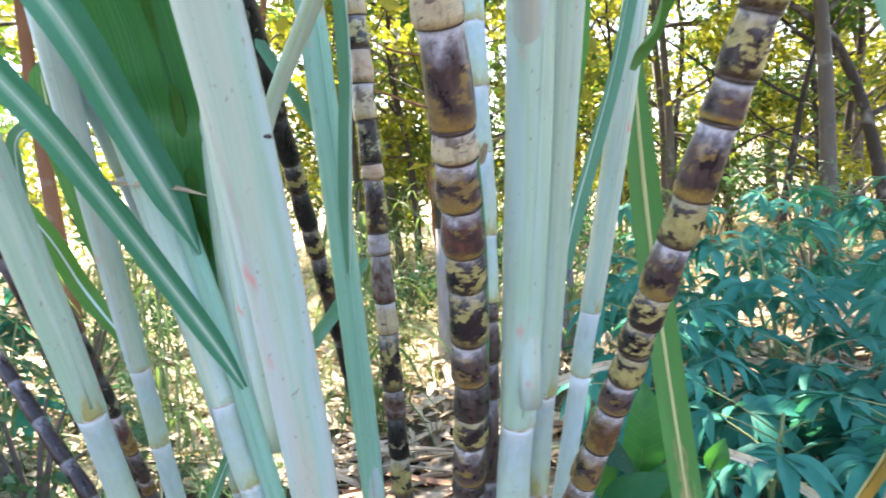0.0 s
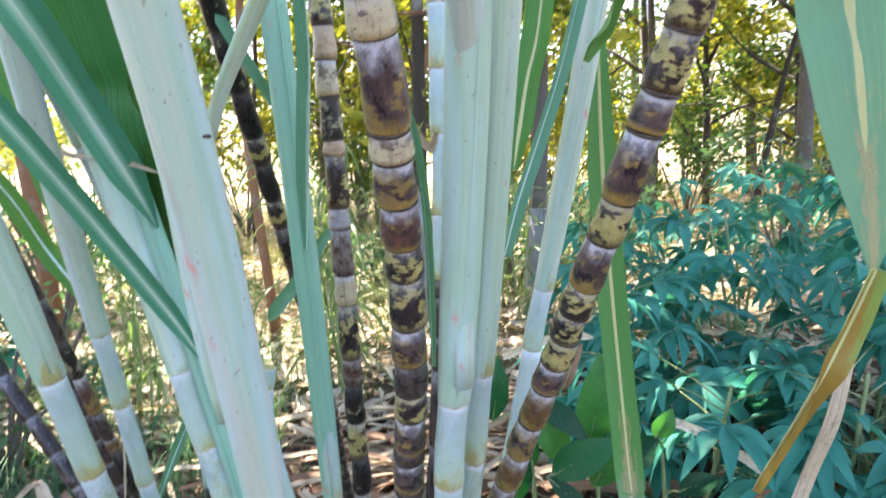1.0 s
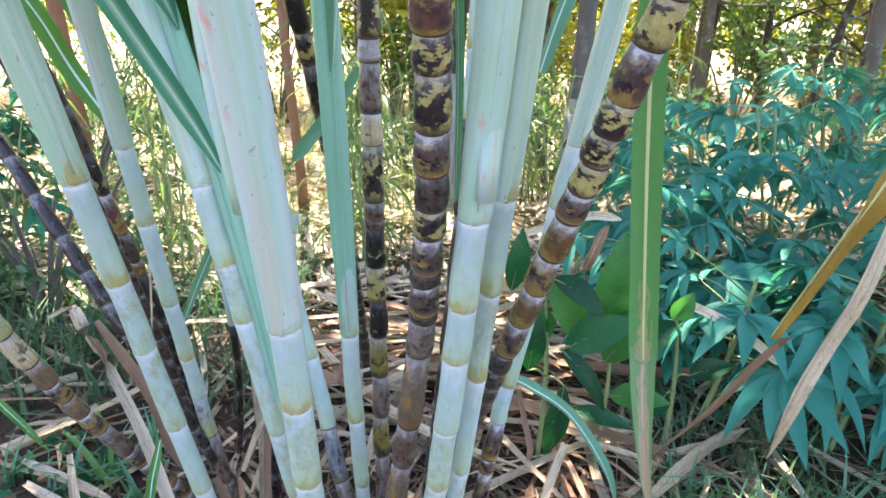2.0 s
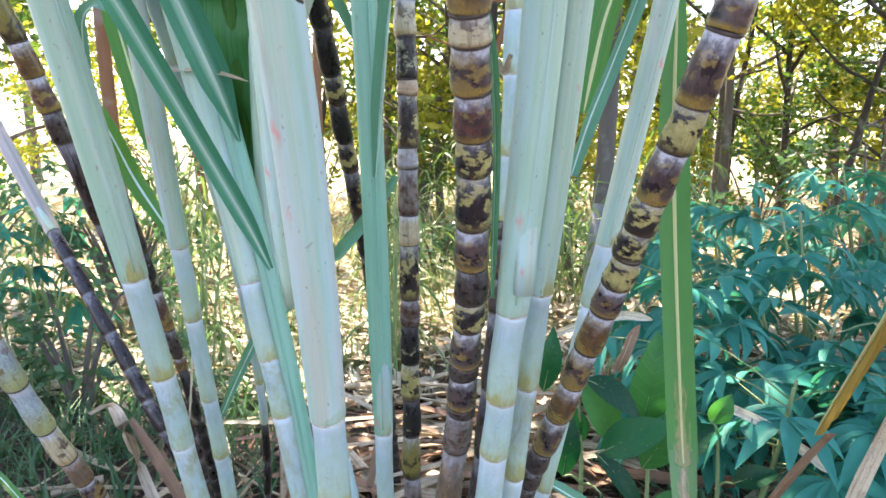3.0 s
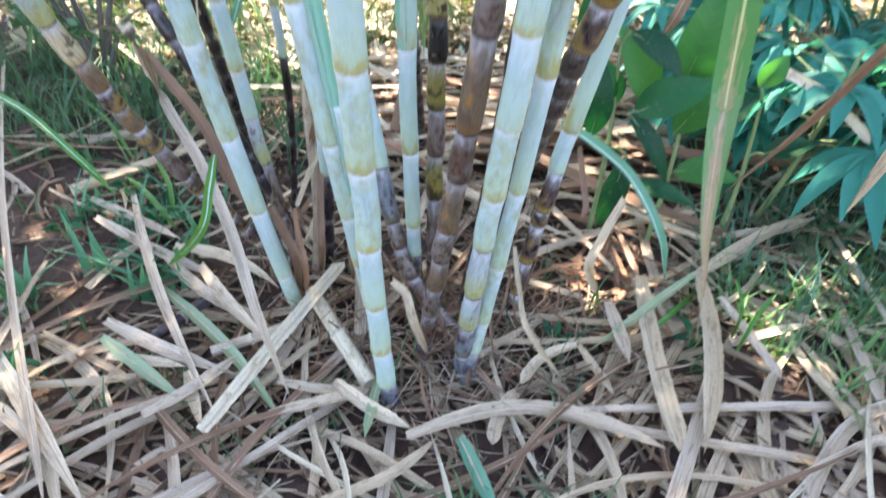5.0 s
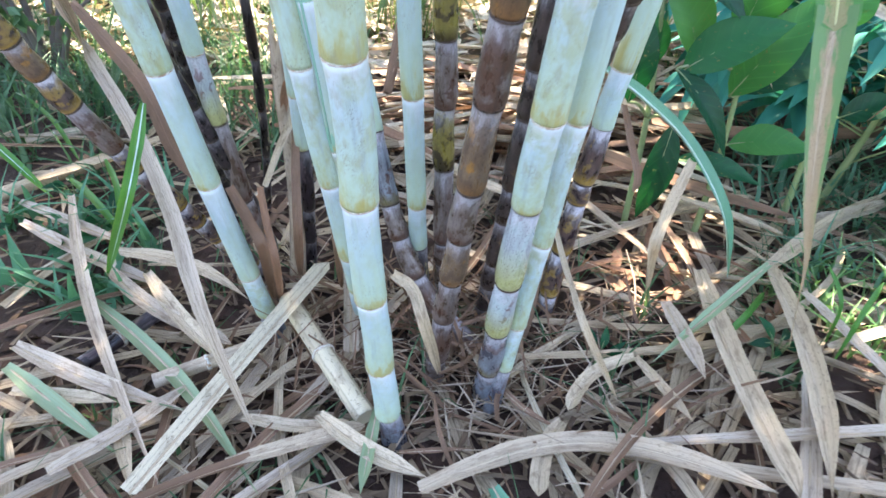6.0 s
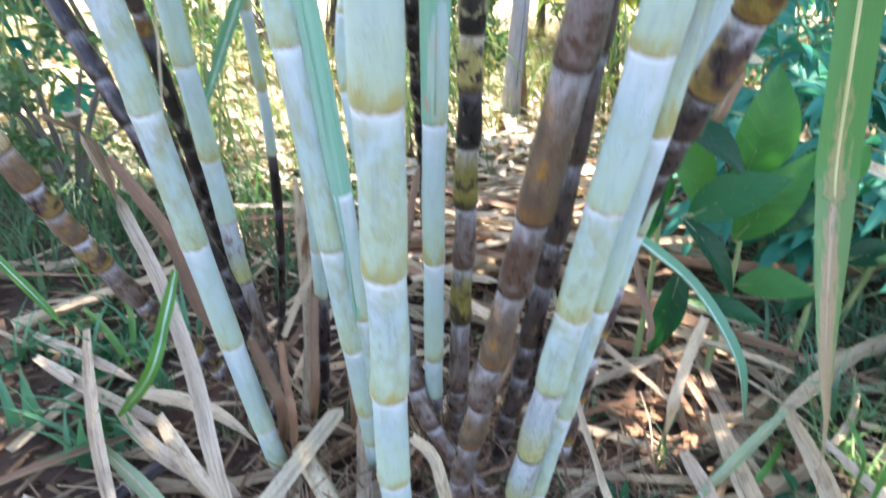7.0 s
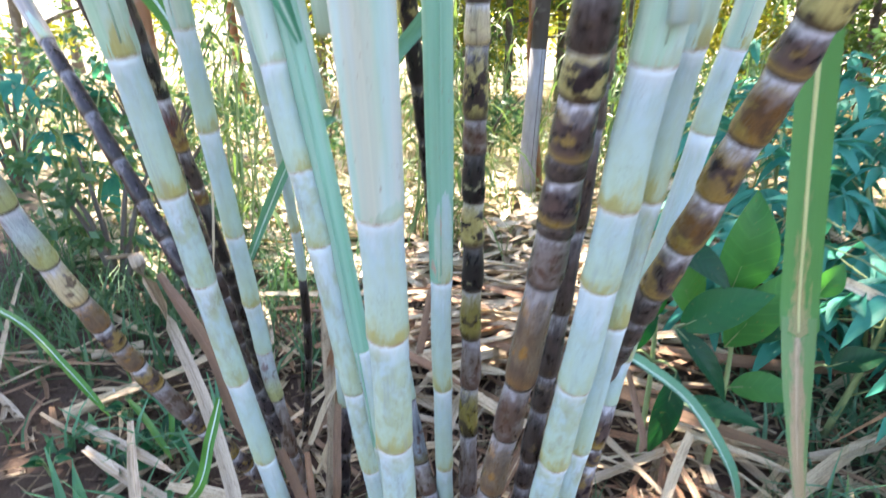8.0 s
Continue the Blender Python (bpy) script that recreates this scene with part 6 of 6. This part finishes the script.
def sapling(x, y, height, radius, seed, skin=None):
    """A thin bare-stemmed young tree with a few bent branches and sparse leaves."""
    rnd = random.Random(seed)
    root = thing("sapling", "thin dark young tree with few leaves", "tree", "saplings in the wood", (x, y, ground_z(x, y)))
    p, _ = spline([(0, 0, -0.05), (rnd.uniform(-0.1, 0.1), 0, height * 0.3), (rnd.uniform(-0.2, 0.2), rnd.uniform(-0.2, 0.2), height * 0.65), (rnd.uniform(-0.4, 0.4), rnd.uniform(-0.3, 0.3), height)], 12)
    bm = bmesh.new()
    tube_into(bm, p, [radius * (1 - 0.055 * i) for i in range(12)], 8)
    trunk = part("trunk", bm, skin or BARK_DARK, root)
    clumps = []
    for j in range(6):
        q = p[3 + j]
        a, reach = rnd.uniform(0, 6.28), rnd.uniform(0.4, 1.1)
        tip = q + Vector((math.cos(a) * reach, math.sin(a) * reach, rnd.uniform(0.1, 0.7)))
        mid = q.lerp(tip, 0.5) + Vector((0, 0, rnd.uniform(-0.2, 0.2)))
        bm = bmesh.new()
        lp, _ = spline([q, mid, tip], 7)
        tube_into(bm, lp, [radius * 0.4 * (1 - 0.12 * i) for i in range(7)], 6)
        part("limb", bm, skin or BARK_DARK, trunk)
        clumps.append((tuple(tip), (0.3, 0.3, 0.2), 60))
    foliage = leaves_mesh("foliage", rnd, clumps, 0.09, WOODS, root.location)
    foliage.parent = root
    return root


for i, (sx, d, h, r) in enumerate(((-0.30, 6.4, 3.6, 0.035), (-0.155, 6.0, 3.8, 0.04), (-0.06, 6.6, 4.0, 0.045), (-0.005, 5.6, 3.4, 0.03), (0.07, 6.8, 4.0, 0.04), (0.13, 5.9, 3.6, 0.03), (0.27, 7.2, 3.8, 0.03), (0.60, 6.4, 3.4, 0.05), (-0.42, 5.8, 3.4, 0.03), (0.36, 8.4, 4.4, 0.05))):
    sapling(sx * d, d, h, r, 500 + i)
def crooked_tree(pts, radius, label):
    """A bent dark trunk with three side limbs."""
    foot = Vector((pts[0][0], pts[0][1], ground_z(pts[0][0], pts[0][1])))
    root = thing("crooked_tree", label, "tree", "", foot)
    p, _ = spline([Vector((0, 0, -0.05))] + [Vector(q) - foot for q in pts[1:]], 16)
    bm = bmesh.new()
    tube_into(bm, p, [radius * (1 - 0.04 * i) for i in range(16)], 9)
    trunk = part("trunk", bm, BARK_DARK, root)
    for k, way in ((6, (0.7, 0.2, 0.5)), (9, (-0.5, 0.3, 0.6)), (12, (0.5, -0.1, 0.8))):
        bm = bmesh.new()
        lp, _ = spline([p[k], p[k] + Vector(way) * 0.5 + Vector((0, 0, -0.08)), p[k] + Vector(way) * 1.1], 7)
        tube_into(bm, lp, [radius * 0.45 * (1 - 0.12 * i) for i in range(7)], 6)
        part("limb", bm, BARK_DARK, trunk)
    return root


crooked_tree([(3.72, 5.10, 0.17), (3.605, 5.10, 0.698), (3.514, 5.10, 1.218), (3.383, 5.10, 1.687), (3.208, 5.10, 2.062), (3.053, 5.10, 2.232), (2.853, 5.10, 2.382)], 0.062, "dark crooked tree leaning at the edge of the wood")
crooked_tree([(2.96, 5.60, 0.17), (3.041, 5.60, 0.730), (3.123, 5.60, 1.134), (3.181, 5.60, 1.433), (3.255, 5.60, 1.778), (3.363, 5.60, 2.164), (3.42, 5.60, 2.60)], 0.042, "thin dark tree with bent twigs at the edge of the wood")
# High crown added over this trunk to keep the sun off the clump.
tree(0.575, 3.25, 6.8, 0.058, 1, crown_low=0.5, count=13000, spread=2.3, leaf=0.13, material=WOODS_DARK, clump=1.6, washed=3, label="grey tree trunk with a whitened foot behind the clump")
for i, (sx, d, h, r, skin) in enumerate(((-0.125, 8.2, 8.5, 0.05, BARK), (-0.09, 7.4, 8.0, 0.055, BARK), (-0.18, 9.0, 9, 0.07, BARK), (0.02, 8.6, 9, 0.06, BARK), (0.345, 7.6, 8.5, 0.065, BARK),
        (0.52, 9.2, 9.0, 0.09, BARK), (0.66, 8.0, 8.0, 0.08, BARK), (0.2, 10.0, 9.5, 0.08, BARK), (-0.5, 8.0, 8.0, 0.08, BARK_RED), (-0.36, 10.5, 10, 0.09, BARK), (0.85, 7.5, 8, 0.08, BARK), (-0.9, 8.5, 9, 0.09, BARK))):
    x, y = far_at(sx, d)
    tree(x, y, h * 0.66, r, 40 + i, crown_low=0.22 if i % 2 else 0.32, skin=skin, lean=0.03 * ((i * 7) % 5 - 2), spread=1.9, count=6400, material=WOODS if i % 3 else WOODS_DARK)
for i, (x, y, h, w) in enumerate(((2.6, 8.4, 1.7, 1.1), (4.2, 9.4, 2.2, 1.4), (0.9, 9.5, 1.6, 1.2), (-1.2, 9.8, 1.8, 1.2), (5.8, 8.8, 2.4, 1.6), (3.4, 11, 3.0, 1.8), (-2.0, 12, 3.0, 2.0), (1.0, 12.5, 3.2, 2.0), (6.5, 11, 3.5, 2.0), (-7.5, 11, 3.2, 2.0))):
    shrub(x, y, h, w, 80 + i, count=2600, leaf=0.11, material=WOODS_DARK if i % 2 else WOODS)
for i, (x, y, h, w) in enumerate(((-1.75, 2.6, 0.7, 0.4), (-2.2, 3.4, 0.9, 0.5), (-1.3, 3.6, 0.6, 0.4), (-2.8, 2.9, 1.0, 0.5), (0.55, 3.9, 0.7, 0.4), (-0.4, 4.2, 0.5, 0.4), (-1.5, 1.9, 0.45, 0.25), (1.2, 4.6, 0.8, 0.5), (2.6, 4.4, 1.0, 0.6))):
    shrub(x, y, h, w, 120 + i, leaf=0.06, count=560, material=GRASS, label="low leafy weed bush behind the cane")
tree(-0.08, 3.25, 5.2, 0.048, 53, crown_low=0.6, spread=1.2, leaf=0.11, count=1200, material=WOODS_DARK, skin=BARK_DARK, washed=4, label="thin dark tree with a whitened peeling foot")
sapling(0.005, 3.32, 3.2, 0.024, 55, BARK_RED)
tree(2.33, 6.5, 6.0, 0.055, 45, crown_low=0.55, spread=1.5, count=1600, material=WOODS, label="slender grey tree at the edge of the wood")
tree(3.1, 6.9, 4.2, 0.05, 47, crown_low=0.12, spread=1.3, leaf=0.085, count=2000, material=WOODS_DARK, skin=BARK_DARK, label="low bushy tree with dark blue-green leaves")
tree(4.6, 7.2, 4.6, 0.06, 49, crown_low=0.12, spread=1.5, leaf=0.09, count=1800, material=WOODS, skin=BARK_DARK, label="low bushy tree with sunlit yellow leaves")
for i, (x, y, h, w) in enumerate(((2.75, 6.6, 1.25, 0.7), (1.55, 7.4, 1.5, 0.8), (3.7, 6.3, 1.1, 0.6), (0.75, 7.2, 1.3, 0.7), (-0.9, 7.3, 1.4, 0.8), (-2.2, 7.0, 1.6, 0.9), (5.2, 6.6, 1.5, 0.8), (-3.4, 6.2, 1.7, 0.9))):
    shrub(x, y, h, w, 220 + i, leaf=0.075, count=1200, material=WOODS_DARK if i % 4 == 0 else WOODS, label="dense leafy shrub at the edge of the wood")
# Crowns of these trees are added overhead to shade clump, cassava and soil.
tree(-1.98, 3.05, 6.4, 0.045, 31, crown_low=0.52, count=14000, spread=2.3, leaf=0.13, material=WOODS_DARK, skin=BARK_RED, clump=1.7, label="thin red-barked tree, its leafy crown added to shade the clump")
tree(2.9, 4.7, 6.6, 0.07, 33, crown_low=0.5, count=13000, spread=2.3, leaf=0.13, material=WOODS_DARK, label="leafy tree added to shade the cassava")
tree(-4.0, 3.4, 6.2, 0.07, 35, crown_low=0.45, count=12000, spread=2.8, leaf=0.13, material=WOODS_DARK, clump=1.6, label="leafy tree added beside the clearing for shade")
tree(-0.86, 3.15, 6.0, 0.028, 37, crown_low=0.55, count=9000, spread=1.9, skin=BARK_RED, leaf=0.13, material=WOODS_DARK, clump=1.6, label="thin tree behind the clump, its crown added for shade")
# Tall wood farther back and at the sides, which closes the view.
for i, (x, y) in enumerate(((-12, 15), (-2, 16.5), (1.5, 16), (5, 15.5), (8.5, 13.5), (11, 9.5), (-11.5, 9))):
    tree(x, y, 9, 0.14, 160 + i, crown_low=0.1, spread=2.8, leaf=0.2, count=4200, material=WOODS)
